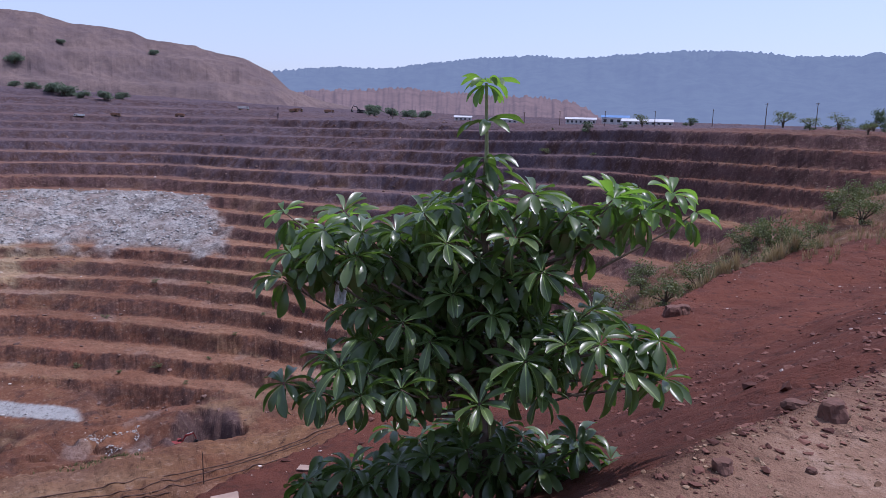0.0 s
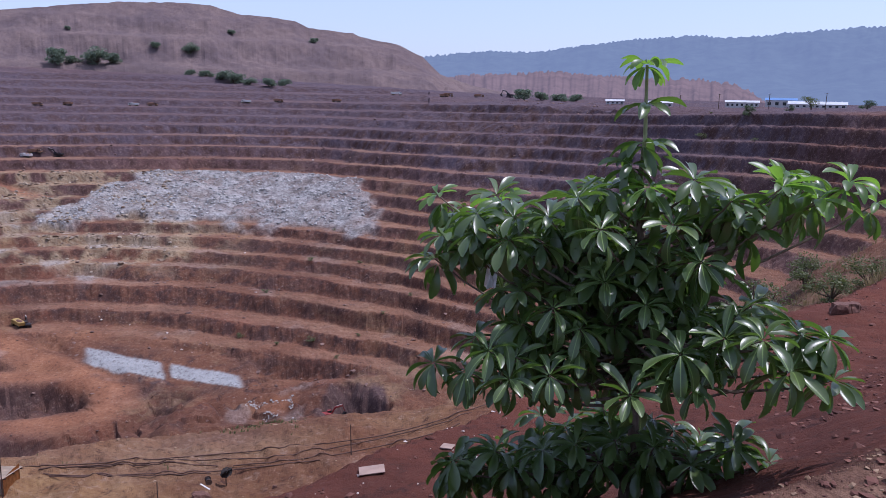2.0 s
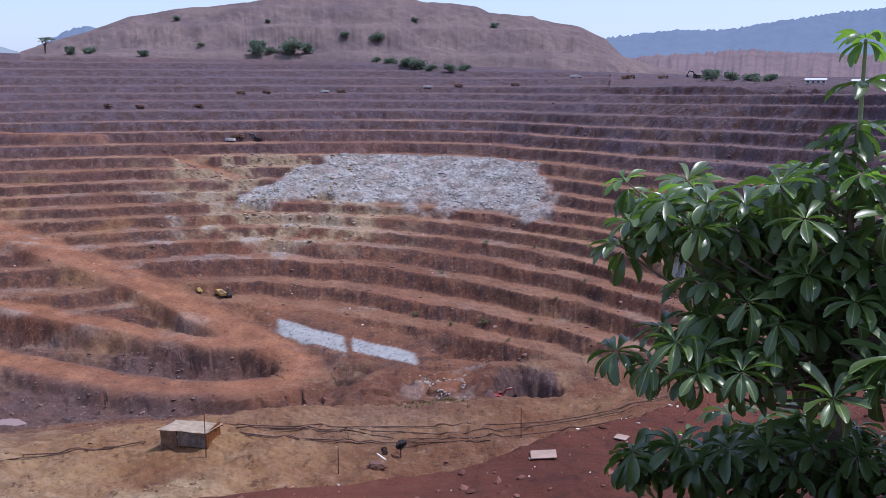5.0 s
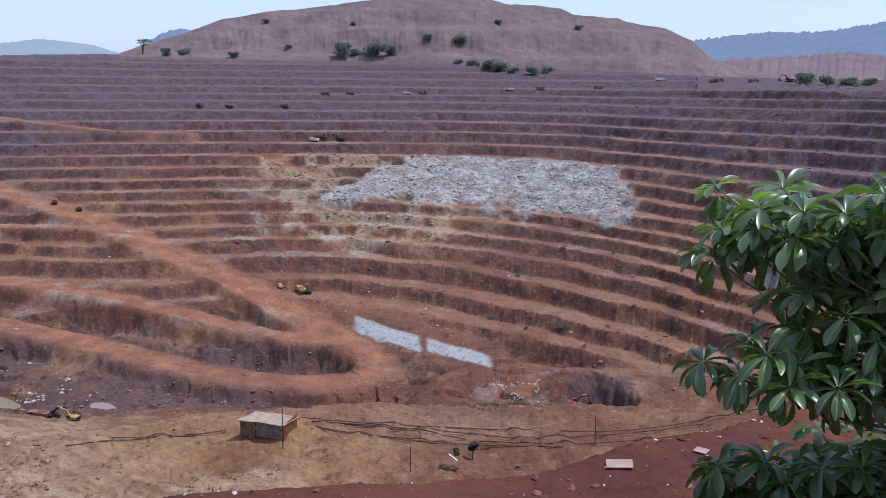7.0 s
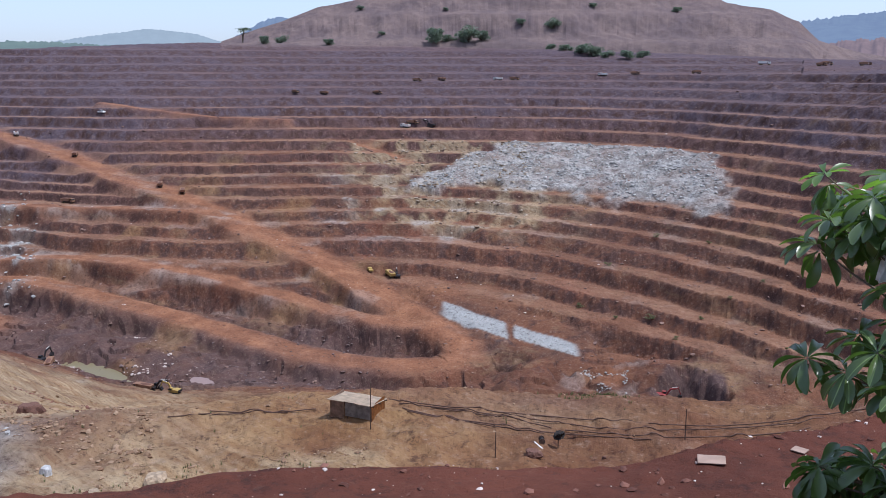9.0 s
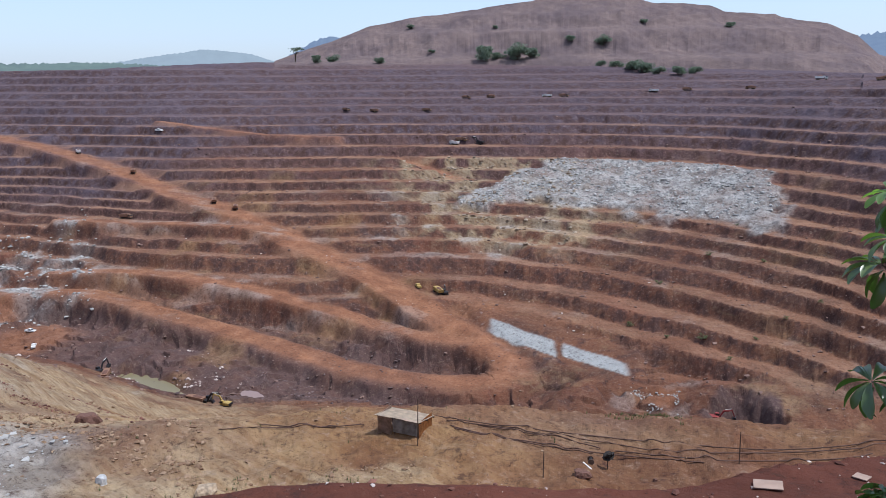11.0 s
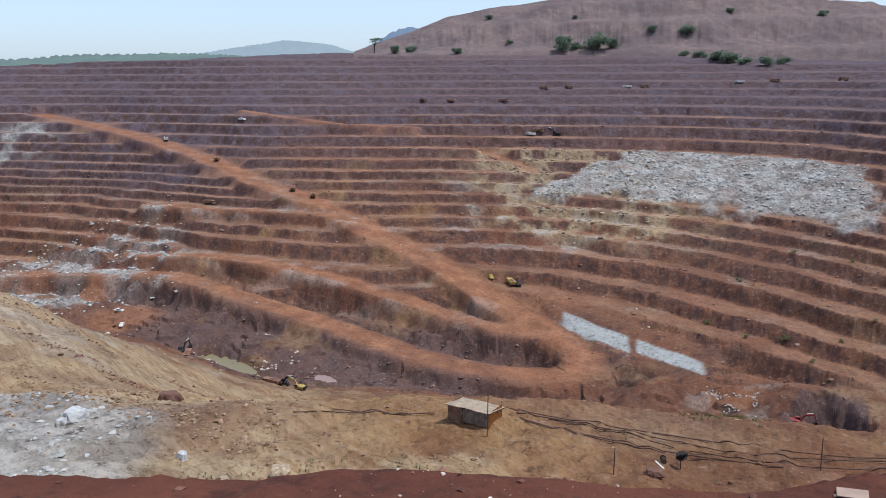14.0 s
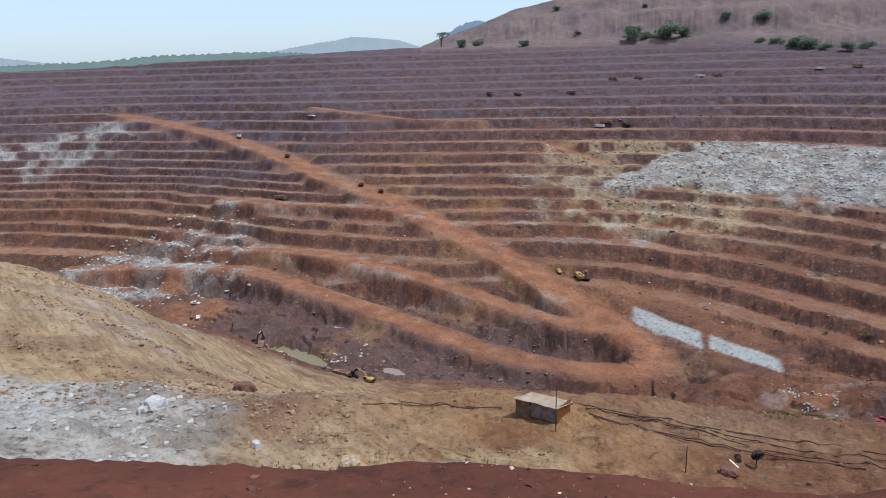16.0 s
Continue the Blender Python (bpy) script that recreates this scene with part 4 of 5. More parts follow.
def build_switch_gear():
    p = ground_at(-27.11, 57.8)
    ob = thing("switch_gear", (p.x, p.y, p.z + 0.85), 20, "dark tangle of cable on a switch box", "switch box")
    part("case", box(bmesh.new(), (-0.2, -0.12, 0), (0.2, 0.12, 0.32), 0.02), STEEL_DARK, ob)
    for k in range(9):
        a = k * 0.7
        loop = [(0.45 * math.cos(a + t) * (0.6 + 0.05 * k), 0.28 * math.sin(2 * t + a), 0.3 + 0.3 * math.sin(a + t * 1.3)) for t in np.linspace(0, 4.5, 9)]
        part("cable", tube(bmesh.new(), loop, 0.035, 5), RUBBER, ob)
    q = ground_at(-28.4, 57.9)
    ob = thing("cable_drum", (q.x, q.y, q.z + 0.2), 35, "rusty dark drum lying on the ground", "drum")
    for y in (-0.3, 0.3):
        bm = bmesh.new()
        bmesh.ops.create_cone(bm, cap_ends=True, segments=14, radius1=0.24, radius2=0.24, depth=0.05, matrix=pose(0, y, 0, 90, 0, 0))
        part("flange", bm, DARK_WOOD, ob)
    part("core", tube(bmesh.new(), [(0, -0.28, 0), (0, 0.28, 0)], 0.14, 10), STEEL_DARK, ob)


build_switch_gear()
PIPES = [
    [(-40.8, 66.7), (-38.0, 65.6), (-34.5, 64.5), (-27.7, 63.2), (-22.7, 63.5), (-17.7, 64.4), (-12.8, 66.2), (-8, 69.5), (-3, 74)],
    [(-40.4, 65.9), (-34.5, 63.8), (-29.3, 62.5), (-26.5, 62.3), (-23.5, 61.3), (-17.6, 63.1), (-12.2, 65.8), (-7.6, 69.2)],
    [(-39.8, 64.5), (-36.7, 62.5), (-33.6, 61.1), (-30.6, 60.3), (-27.3, 60.0), (-22.6, 60.2), (-19.4, 60.0)],
    [(-39.4, 64.0), (-36.5, 62.1), (-33.4, 60.7), (-30.6, 59.9), (-27.6, 59.7)],
    [(-27.3, 61.0), (-21.9, 60.4), (-17.6, 61.4), (-12.0, 64.2), (-8.5, 67)],
    [(-37.7, 65.1), (-33.6, 63.2), (-29.6, 62.0), (-27.2, 61.2)],
    [(-47.5, 66), (-53, 67), (-58, 68.5)],
    [(-45.5, 66.5), (-50, 66.3), (-55, 69.0)],
]
for k, stops in enumerate(PIPES):
    fine = []
    for (b0, d0), (b1, d1) in zip(stops, stops[1:]):
        for s in np.linspace(0, 1, 14, endpoint=False):
            fine.append((b0 + (b1 - b0) * s, d0 + (d1 - d0) * s))
    k7 = np.ones(15) / 15
    fine = [tuple(q) for q in np.stack([np.convolve(np.pad([f[c] for f in fine], 7, mode="edge"), k7, mode="valid") for c in (0, 1)], -1)]
    spots = [polar(b, d) for b, d in fine]
    zs, _ = land(np.array([p.x for p in spots]), np.array([p.y for p in spots]))
    easy = np.convolve(np.pad(zs, 16, mode="edge"), np.ones(33) / 33, mode="valid")
    pts = [(p.x, p.y, max(e, g - 0.03) + 0.06) for p, e, g in zip(spots, easy, zs)]
    tagged(part("pipeline", tube(bmesh.new(), pts, 0.055, 6), DARK_PIPE), "dark pipe laid over the spoil past the hut", "pipe", "pipelines on the hut's bench")
for b, d, w, h, turn, lab in ((-16.15, 12.5, 0.44, 0.26, 20, "pale board lying flat on red earth"), (-10.23, 13.5, 0.24, 0.18, -15, "small pale board lying on red earth")):
    p = ground_at(b, d)
    ob = tagged(part("board", box(bmesh.new(), (-w / 2, -h / 2, 0), (w / 2, h / 2, 0.02), 0.004), CARD), lab, "board")
    ob.matrix_basis = pose(p.x, p.y, p.z + 0.03, 4, -5, turn)
p = ground_at(-28.65, 57.3)
ob = tagged(part("plank", box(bmesh.new(), (-0.6, -0.06, 0), (0.6, 0.06, 0.05), 0.008), WHITE_PAINT), "pale plank lying on the spoil", "plank")
ob.matrix_basis = pose(p.x, p.y, p.z + 0.04, 0, 2, -28)


# ---- stones, rubble, grass and shrubs ----
def icosahedron():
    bm = bmesh.new()
    bmesh.ops.create_icosphere(bm, subdivisions=1, radius=1)
    v = np.array([q.co[:] for q in bm.verts])
    f = np.array([[q.index for q in p.verts] for p in bm.faces])
    bm.free()
    return v, f


ICO_V, ICO_F = icosahedron()


def scatter_stones(name, x, y, sizes, material, label, sunk=0.25, flat=0.7):
    """Angular stones, each of its own shape, lying on the ground."""
    n = len(x)
    z, _ = land(x, y)
    v = ICO_V[None] * (1 + 0.55 * rng.uniform(-1, 1, (n, len(ICO_V), 1)))
    v = v * (sizes[:, None, None] * np.stack([rng.uniform(0.7, 1.3, n), rng.uniform(0.6, 1.1, n), rng.uniform(0.5, 0.9, n) * flat], -1)[:, None, :])
    a = rng.uniform(0, 6.28, n)
    c, s = np.cos(a)[:, None], np.sin(a)[:, None]
    v = np.stack([v[..., 0] * c - v[..., 1] * s, v[..., 0] * s + v[..., 1] * c, v[..., 2]], -1)
    v = v + np.stack([x, y, z + sizes * (0.5 - sunk) * flat], -1)[:, None, :]
    f = ICO_F[None] + (np.arange(n) * len(ICO_V))[:, None, None]
    return sheet_of(name, v.reshape(-1, 3), f.reshape(-1, 3), material, label, "stones")


def cast(n, b0, b1, r0, r1, keep=None):
    """Chance places in a stretch of the plan, thinned by a mask."""
    b = np.radians(rng.uniform(b0, b1, n))
    r = np.sqrt(rng.uniform(r0 * r0, r1 * r1, n))
    x, y = r * np.sin(b), r * np.cos(b)
    if keep is not None:
        _, masks = land(x, y)
        k = rng.random(n) < keep(masks, x, y)
        x, y = x[k], y[k]
    return x, y


def mixed(n, small, large, power=3.0):
    return small + (large - small) * rng.random(n) ** power


GREY_STONE = island_material("grey_broken_rock", ((0.26, 0.25, 0.235), (0.52, 0.50, 0.47)))
RED_STONE = island_material("red_brown_stone", ((0.07, 0.025, 0.018), (0.26, 0.12, 0.085)))
TAN_STONE = island_material("tan_stone", ((0.17, 0.095, 0.055), (0.38, 0.26, 0.165)))
PALE_STONE = island_material("pale_chips", ((0.36, 0.26, 0.22), (0.70, 0.62, 0.56)))
MUD_STONE = island_material("purple_brown_rubble", ((0.07, 0.045, 0.042), (0.22, 0.155, 0.145)))
OUTCROP_STONE = island_material("pale_tan_rock", ((0.16, 0.10, 0.065), (0.46, 0.38, 0.28)))
DARK_STONE = island_material("dark_ore_rubble", ((0.10, 0.06, 0.05), (0.30, 0.19, 0.15)))

x, y = cast(16000, -39, -14, 430, 560, lambda m, x, y: step(m["grey"], 0.45, 0.8) * (0.25 + 0.75 * step(grain(x, y, 20, 58), -0.25, 0.25)))
scatter_stones("broken_rock", x, y, mixed(len(x), 0.25, 1.15), GREY_STONE, "slope of pale grey blasted rock on a bench")
x, y = cast(1600, -37, -25, 285, 350, lambda m, x, y: step(m["slurry"], 0.3, 0.6) * step(grain(x, y, 9, 61), 0.0, 0.4))
scatter_stones("grey_rubble", x, y, mixed(len(x), 0.15, 0.6), GREY_STONE, "strip of pale grey rubble on the pit floor")
x, y = cast(9000, -86, -64, 46, 92, lambda m, x, y: step(m["grey"], 0.3, 0.8) * (0.12 + 0.88 * step(grain(x, y, 5, 47), 0.1, 0.5)))
scatter_stones("white_gravel", x, y, mixed(len(x), 0.04, 0.4, 5), GREY_STONE, "spread of pale grey gravel and chunks")
x, y = cast(9000, -84, -12, 40, 110, lambda m, x, y: 0.15 + 0.85 * step(grain(x, y, 7, 41), 0.1, 0.5))
scatter_stones("spoil_stones", x, y, mixed(len(x), 0.025, 0.2, 6), TAN_STONE, "tan and brown stones strewn over the spoil")
x, y = cast(7000, -84, -12, 110, 260, lambda m, x, y: 0.1 + 0.9 * step(grain(x, y, 14, 42), 0.1, 0.5))
scatter_stones("spoil_rubble", x, y, mixed(len(x), 0.1, 0.6, 5), TAN_STONE, "tan rubble down the spoil slope")
x, y = cast(24000, -84, 2, 255, 640, lambda m, x, y: (0.08 + 0.92 * step(grain(x, y, 25, 43), 0.1, 0.5)) * (1 - m["road"]) * (1 - m["slurry"]) * (1 - m["grey"]))
scatter_stones("bench_rubble", x, y, mixed(len(x), 0.2, 1.0, 4), DARK_STONE, "brown rubble fallen on the benches")
x, y = cast(900, -25.5, -22, 256, 276, lambda m, x, y: step(grain(x, y, 9, 64), 0.0, 0.35))
scatter_stones("grey_pile", x, y, mixed(len(x), 0.15, 0.55, 3), GREY_STONE, "small spread of grey broken rock on brown earth")
x, y = cast(2600, -66, -42, 250, 330, lambda m, x, y: m["mud"] * (0.15 + 0.85 * step(grain(x, y, 11, 62), 0.05, 0.4)) * (1 - m["road"]))
scatter_stones("floor_rubble", x, y, mixed(len(x), 0.2, 0.95, 4), MUD_STONE, "dark purple-brown rubble on the pit floor")
x, y = cast(9000, -45, -30, 385, 600, lambda m, x, y: step(m["pale"], 0.2, 0.6) * (0.3 + 0.7 * step(grain(x, y, 12, 63), 0.0, 0.3)))
scatter_stones("pale_outcrop", x, y, mixed(len(x), 0.3, 1.6, 4), OUTCROP_STONE, "pale tan rock broken out of the benches beside the grey rubble")
x, y = cast(2600, -80, -18, 270, 560, lambda m, x, y: step(grain(x, y, 30, 44), 0.25, 0.6))
scatter_stones("pale_rubble", x, y, mixed(len(x), 0.2, 0.9, 4), PALE_STONE, "pale rubble strewn on benches and pit floor")
x, y = cast(5200, -79, -64, 415, 545, lambda m, x, y: 0.15 + 0.85 * step(m["grey"], 0.2, 0.6))
scatter_stones("jumbled_rock", x, y, mixed(len(x), 0.25, 1.5, 4), GREY_STONE, "jumble of grey rock at the far end of the pit floor")
x, y = cast(1400, -65, -55, 290, 350, lambda m, x, y: step(grain(x, y, 12, 48), 0.2, 0.6))
scatter_stones("pale_chips", x, y, mixed(len(x), 0.25, 0.9, 3), PALE_STONE, "white chips on a dark floor of ore")
x, y = cast(34000, -85, 34, 5, 50, lambda m, x, y: m["berm"] * (0.25 + 0.75 * step(grain(x, y, 3, 45), -0.1, 0.4)))
scatter_stones("red_stones", x, y, mixed(len(x), 0.008, 0.085, 6), RED_STONE, "red-brown stones strewn on bare red earth")
x, y = cast(30000, 12, 34, 6, 52, lambda m, x, y: m["berm"] * (0.2 + 0.8 * step(grain(x, y, 2.5, 57), -0.1, 0.4)) * np.clip(14 / np.hypot(x, y), 0, 1))
scatter_stones("red_clods", x, y, mixed(len(x), 0.008, 0.055, 5), RED_STONE, "red clods strewn down the bare bank")
x, y = cast(9000, -70, 34, 8, 55, lambda m, x, y: m["berm"] * step(grain(x, y, 5, 46), 0.0, 0.4))
scatter_stones("pale_stones", x, y, mixed(len(x), 0.01, 0.05, 4), PALE_STONE, "small pale stones strewn on bare red earth")
x, y = cast(12000, 2, 40, 2.2, 9, lambda m, x, y: m["gravel"])
scatter_stones("path_gravel", x, y, mixed(len(x), 0.003, 0.022, 5), TAN_STONE, "loose gravel on the path")
x, y = cast(12000, 8, 36, 2.5, 9, lambda m, x, y: 0.6 * step(np.abs(-0.68 * x + 0.73 * y - 1.7), 0.5, 0.1))
scatter_stones("edge_clods", x, y, mixed(len(x), 0.004, 0.032, 5), RED_STONE, "clods and stones along the crumbling path edge")


def boulder(bearing, distance, wide, tall, material, label, seed, sink=0.35):
    p = ground_at(bearing, distance)
    bm = bmesh.new()
    bmesh.ops.create_icosphere(bm, subdivisions=3, radius=1)
    for v in bm.verts:
        n = noise.noise(v.co * 1.3 + Vector((seed, 0, 0))) * 0.45 + noise.noise(v.co * 3.5 + Vector((0, seed, 0))) * 0.16
        v.co = v.co * (1 + n)
        v.co.z = max(min(v.co.z, 0.62), -0.6)
        v.co = Vector((v.co.x * wide / 2, v.co.y * wide * 0.4, v.co.z * tall))
    ob = tagged(part("boulder", bm, material), label, "boulder", "loose boulders")
    ob.matrix_basis = pose(p.x, p.y, p.z + tall * (0.5 - sink), 0, 0, seed * 40)
    return ob


ROCK_GREY = plain("pale_grey_rock", (0.46, 0.45, 0.44), 0.9, 0, (0.7, 1.2), 2.5)
ROCK_RED = plain("red_brown_rock", (0.15, 0.078, 0.058), 0.95, 0, (0.6, 1.3), 9)
ROCK_TAN = plain("tan_rock", (0.38, 0.29, 0.2), 0.95, 0, (0.6, 1.3), 3)
boulder(27.9, 4.75, 0.17, 0.12, ROCK_RED, "red-brown stone on the crumbling path edge", 1)
boulder(21.2, 3.75, 0.12, 0.07, ROCK_RED, "dark red stone on the path edge", 2)
boulder(26.9, 3.95, 0.06, 0.03, ROCK_RED, "small dark stone on the path", 3)
boulder(25.6, 5.0, 0.16, 0.06, ROCK_RED, "flat red-brown clod on the path edge", 4)
boulder(16.9, 26.5, 0.7, 0.4, ROCK_RED, "dark red boulder at the edge of the bench", 5)
boulder(17.6, 26.9, 0.6, 0.35, ROCK_RED, "dark red boulder at the edge of the bench", 6)
boulder(-72.2, 74.6, 2.3, 1.3, ROCK_GREY, "large pale grey boulder on spoil", 7)
boulder(-73.0, 74.0, 1.0, 0.8, ROCK_GREY, "pale grey boulder on spoil", 8)
boulder(-65.3, 61.5, 1.0, 0.8, ROCK_GREY, "pale grey boulder on spoil", 9)
boulder(-65.7, 86.4, 2.2, 1.4, ROCK_RED, "dark brown boulder on spoil", 10)
boulder(-58.2, 55.5, 1.6, 0.7, ROCK_TAN, "tan boulder half sunk in spoil", 11)
boulder(-62.5, 54.0, 1.2, 0.8, ROCK_TAN, "tan boulder half sunk in spoil", 12)
boulder(-23.5, 57.0, 0.35, 0.3, ROCK_RED, "dark stone beside the pipes", 13)
boulder(-29.0, 55.5, 1.3, 0.5, ROCK_RED, "dark clod in a dug hollow", 14)


def water(bearing, distance, half_x, half_y, depth, tint, label):
    p = ground_at(bearing, distance)
    m, n, l, b = nodes_of("muddy_water", 0.3)
    co = n.new("ShaderNodeTexCoord").outputs["Object"]
    w = noise_node(n, l, co, 1.5)
    l.new(blend(n, l, w, tuple(v * 0.8 for v in tint), tint), b.inputs["Base Color"])
    bump(n, l, b, w, 0.05, 0.05)
    bm = bmesh.new()
    bmesh.ops.create_circle(bm, cap_ends=True, segments=48, radius=1)
    for v in bm.verts:
        v.co = Vector((half_x * v.co.x, half_y * v.co.y, 0)) * (1 + 0.25 * noise.noise(v.co * 2.1 + Vector((distance, 0, 0))))
    ob = tagged(part("water", bm, m), label, "pond", kind="structure")
    ob.matrix_basis = pose(p.x, p.y, p.z + depth)


water(-61.2, 317.3, 24, 6.2, 0.9, (0.20, 0.165, 0.085), "long pool of olive-brown water on the pit floor")
water(-76.5, 500, 26, 24, 1.2, (0.24, 0.18, 0.13), "brown pool on the pit floor")
water(-54.3, 288, 6, 3.2, 0.12, (0.27, 0.185, 0.16), "shallow pinkish puddle on the pit floor")

# rough ribs of rubble down the left of the spoil slope
for k, (r0, r1) in enumerate(((150, 84), (112, 70), (185, 120), (92, 64))):
    s = rng.random(1800)
    b = -83 + 25 * s
    r = r0 + (r1 - r0) * s + rng.normal(size=1800) * 2.6 + 4 * np.sin(s * 9 + k)
    x, y = r * np.sin(np.radians(b)), r * np.cos(np.radians(b))
    scatter_stones("rubble_rib", x, y, mixed(1800, 0.04, 0.3, 5), TAN_STONE if k % 2 else RED_STONE, "rib of brown rubble down the spoil slope")

# dry grass
DRY = leaf_material("dry_grass", (0.24, 0.17, 0.08), (0.46, 0.36, 0.20), (0.3, 0.24, 0.1), 0.7, 0.25)
GREEN_GRASS = leaf_material("green_grass", (0.07, 0.09, 0.03), (0.18, 0.18, 0.07), (0.15, 0.2, 0.05), 0.7, 0.25)


def tufts(name, x, y, tall, blades, material, label):
    z, _ = land(x, y)
    n = len(x)
    base = np.repeat(np.stack([x, y, z], -1), blades, 0)
    k = n * blades
    a, lean, h = rng.uniform(0, 6.28, k), rng.uniform(0.05, 0.5, k), np.repeat(tall * rng.uniform(0.6, 1.2, n), blades) * rng.uniform(0.6, 1.1, k)
    d = np.stack([np.cos(a), np.sin(a), np.zeros(k)], -1)
    s = np.stack([-np.sin(a), np.cos(a), np.zeros(k)], -1) * (0.012 * h + 0.008)[:, None]
    base = base + d * rng.uniform(0, 0.16, k)[:, None] * h[:, None]
    mid = base + d * (lean * h * 0.4)[:, None] + np.array([0, 0, 1]) * (h * 0.6)[:, None]
    tip = base + d * (lean * h * 1.1)[:, None] + np.array([0, 0, 1]) * h[:, None]
    v = np.stack([base - s, base + s, mid + s * 0.7, mid - s * 0.7, tip], 1).reshape(-1, 3)
    o = np.arange(k)[:, None] * 5
    f = np.concatenate([o + np.array([0, 1, 2]), o + np.array([0, 2, 3]), o + np.array([3, 2, 4])])
    return sheet_of(name, v, f, material, label, "grass")


def along_edge(n, b0, b1, out0, out1):
    b = rng.uniform(b0, b1, n)
    r = np.interp(b, FINE, LINES[0][0]) + rng.uniform(out0, out1, n)
    return r * np.sin(np.radians(b)), r * np.cos(np.radians(b))


x, y = along_edge(420, 17, 26, 0.2, 4.0)
k = rng.random(len(x)) < step(grain(x, y, 2.2, 54), -0.05, 0.45)
x, y = x[k], y[k]
tufts("dry_grass", x, y, 1.0, 26, DRY, "tall dry yellow grass along the edge of the red bench")
x, y = cast(3200, 6, 32, 36, 130, lambda m, x, y: 0.2 + 0.8 * step(grain(x, y, 9, 51), -0.1, 0.3))
tufts("slope_grass", x, y, 0.7, 12, DRY, "dry grass over the shrubby slope")
x, y = cast(260, -66, -20, 52, 75, lambda m, x, y: step(grain(x, y, 6, 52), 0.15, 0.5))
tufts("green_tufts", x, y, 0.28, 12, GREEN_GRASS, "low green tufts on the spoil")
x, y = cast(5000, -70, -42, 48, 58, lambda m, x, y: step(grain(x, y, 4, 55), -0.1, 0.3) * 0.6)
scatter_stones("bank_stones", x, y, mixed(len(x), 0.03, 0.2, 5), TAN_STONE, "tan stones along a low bank of spoil")
x, y = cast(500, -70, -42, 48, 58, lambda m, x, y: step(grain(x, y, 4, 56), 0.0, 0.4))
tufts("bank_weeds", x, y, 0.32, 12, GREEN_GRASS, "grey-green weeds along a low bank of spoil")
x, y = cast(900, -30, -20, 66, 90, lambda m, x, y: step(grain(x, y, 8, 53), 0.1, 0.5))
tufts("weeds", x, y, 0.35, 12, GREEN_GRASS, "low weeds beyond the pipes")


# ---- shrubs and trees ----
TWIG = plain("brown_twig", (0.10, 0.075, 0.055), 0.9)
SHRUB_LEAF = leaf_material("dull_green_leaf", (0.07, 0.09, 0.035), (0.17, 0.19, 0.08), (0.16, 0.2, 0.05), 0.7, 0.3)
# leaf colour of the far trees is paled to stand for haze
FAR_LEAF = leaf_material("hazed_green_leaf", (0.11, 0.145, 0.105), (0.19, 0.23, 0.17), (0.16, 0.22, 0.13), 0.8, 0.4)
DARK_LEAF = leaf_material("dark_green_leaf", (0.045, 0.07, 0.03), (0.09, 0.125, 0.055), (0.08, 0.15, 0.04), 0.6, 0.25)


def bush_model(name, leaves, material, label, trunk=0.15, flat=1.0, category="shrub", full=1.0):
    """A bush one metre tall: stems, limbs and a crown of many small leaves in uneven clumps."""
    ob = thing(name, (0, 0, -500), 0, label, category)
    bm = bmesh.new()
    centres = []
    for k in range(9):
        a, out, up = rng.uniform(0, 6.28), rng.uniform(0.12, 0.46), rng.uniform(0.35, 0.92)
        if flat == 1:
            up = rng.uniform(0.2, 0.85) if category == "tree" else rng.uniform(0.12, 0.85)
        if flat < 1:
            up = rng.uniform(0.78, 0.95)
            out = rng.uniform(0.1, 0.6)
        c = Vector((out * math.cos(a), out * math.sin(a), up))
        tube(bm, [(0, 0, 0), (0.15 * c.x, 0.15 * c.y, trunk + 0.1), tuple(c * 0.75), tuple(c)], [0.03, 0.022, 0.012, 0.005], 5)
        centres.append((c, full * rng.uniform(0.13, 0.26)))
    part("trunk", bm, TWIG, ob)
    n = leaves
    pick = rng.integers(0, len(centres), n)
    cen = np.array([c[:] for c, _ in centres])[pick]
    rad = np.array([r for _, r in centres])[pick]
    d = rng.normal(size=(n, 3))
    d = d / np.linalg.norm(d, axis=1)[:, None] * (rng.random(n)[:, None] ** 0.5)
    pos = cen + d * rad[:, None] * np.array([1.25, 1.25, 0.85 * flat])
    pos[:, 2] = np.clip(pos[:, 2], 0.04, 1.2)
    u = rng.normal(size=(n, 3))
    u /= np.linalg.norm(u, axis=1)[:, None]
    w = np.cross(u, rng.normal(size=(n, 3)))
    w /= np.linalg.norm(w, axis=1)[:, None]
    s = rng.uniform(0.016, 0.04, n)[:, None] * (0.85 if leaves > 2000 else 1.6 * full if full > 1 else 1.0 if leaves > 700 else 1.5)
    v = np.stack([pos - u * s, pos + w * s * 0.55, pos + u * s, pos - w * s * 0.55], 1).reshape(-1, 3)
    crown = sheet_of("crown", v, np.arange(4 * n).reshape(-1, 4), material)
    crown.parent = ob
    return ob


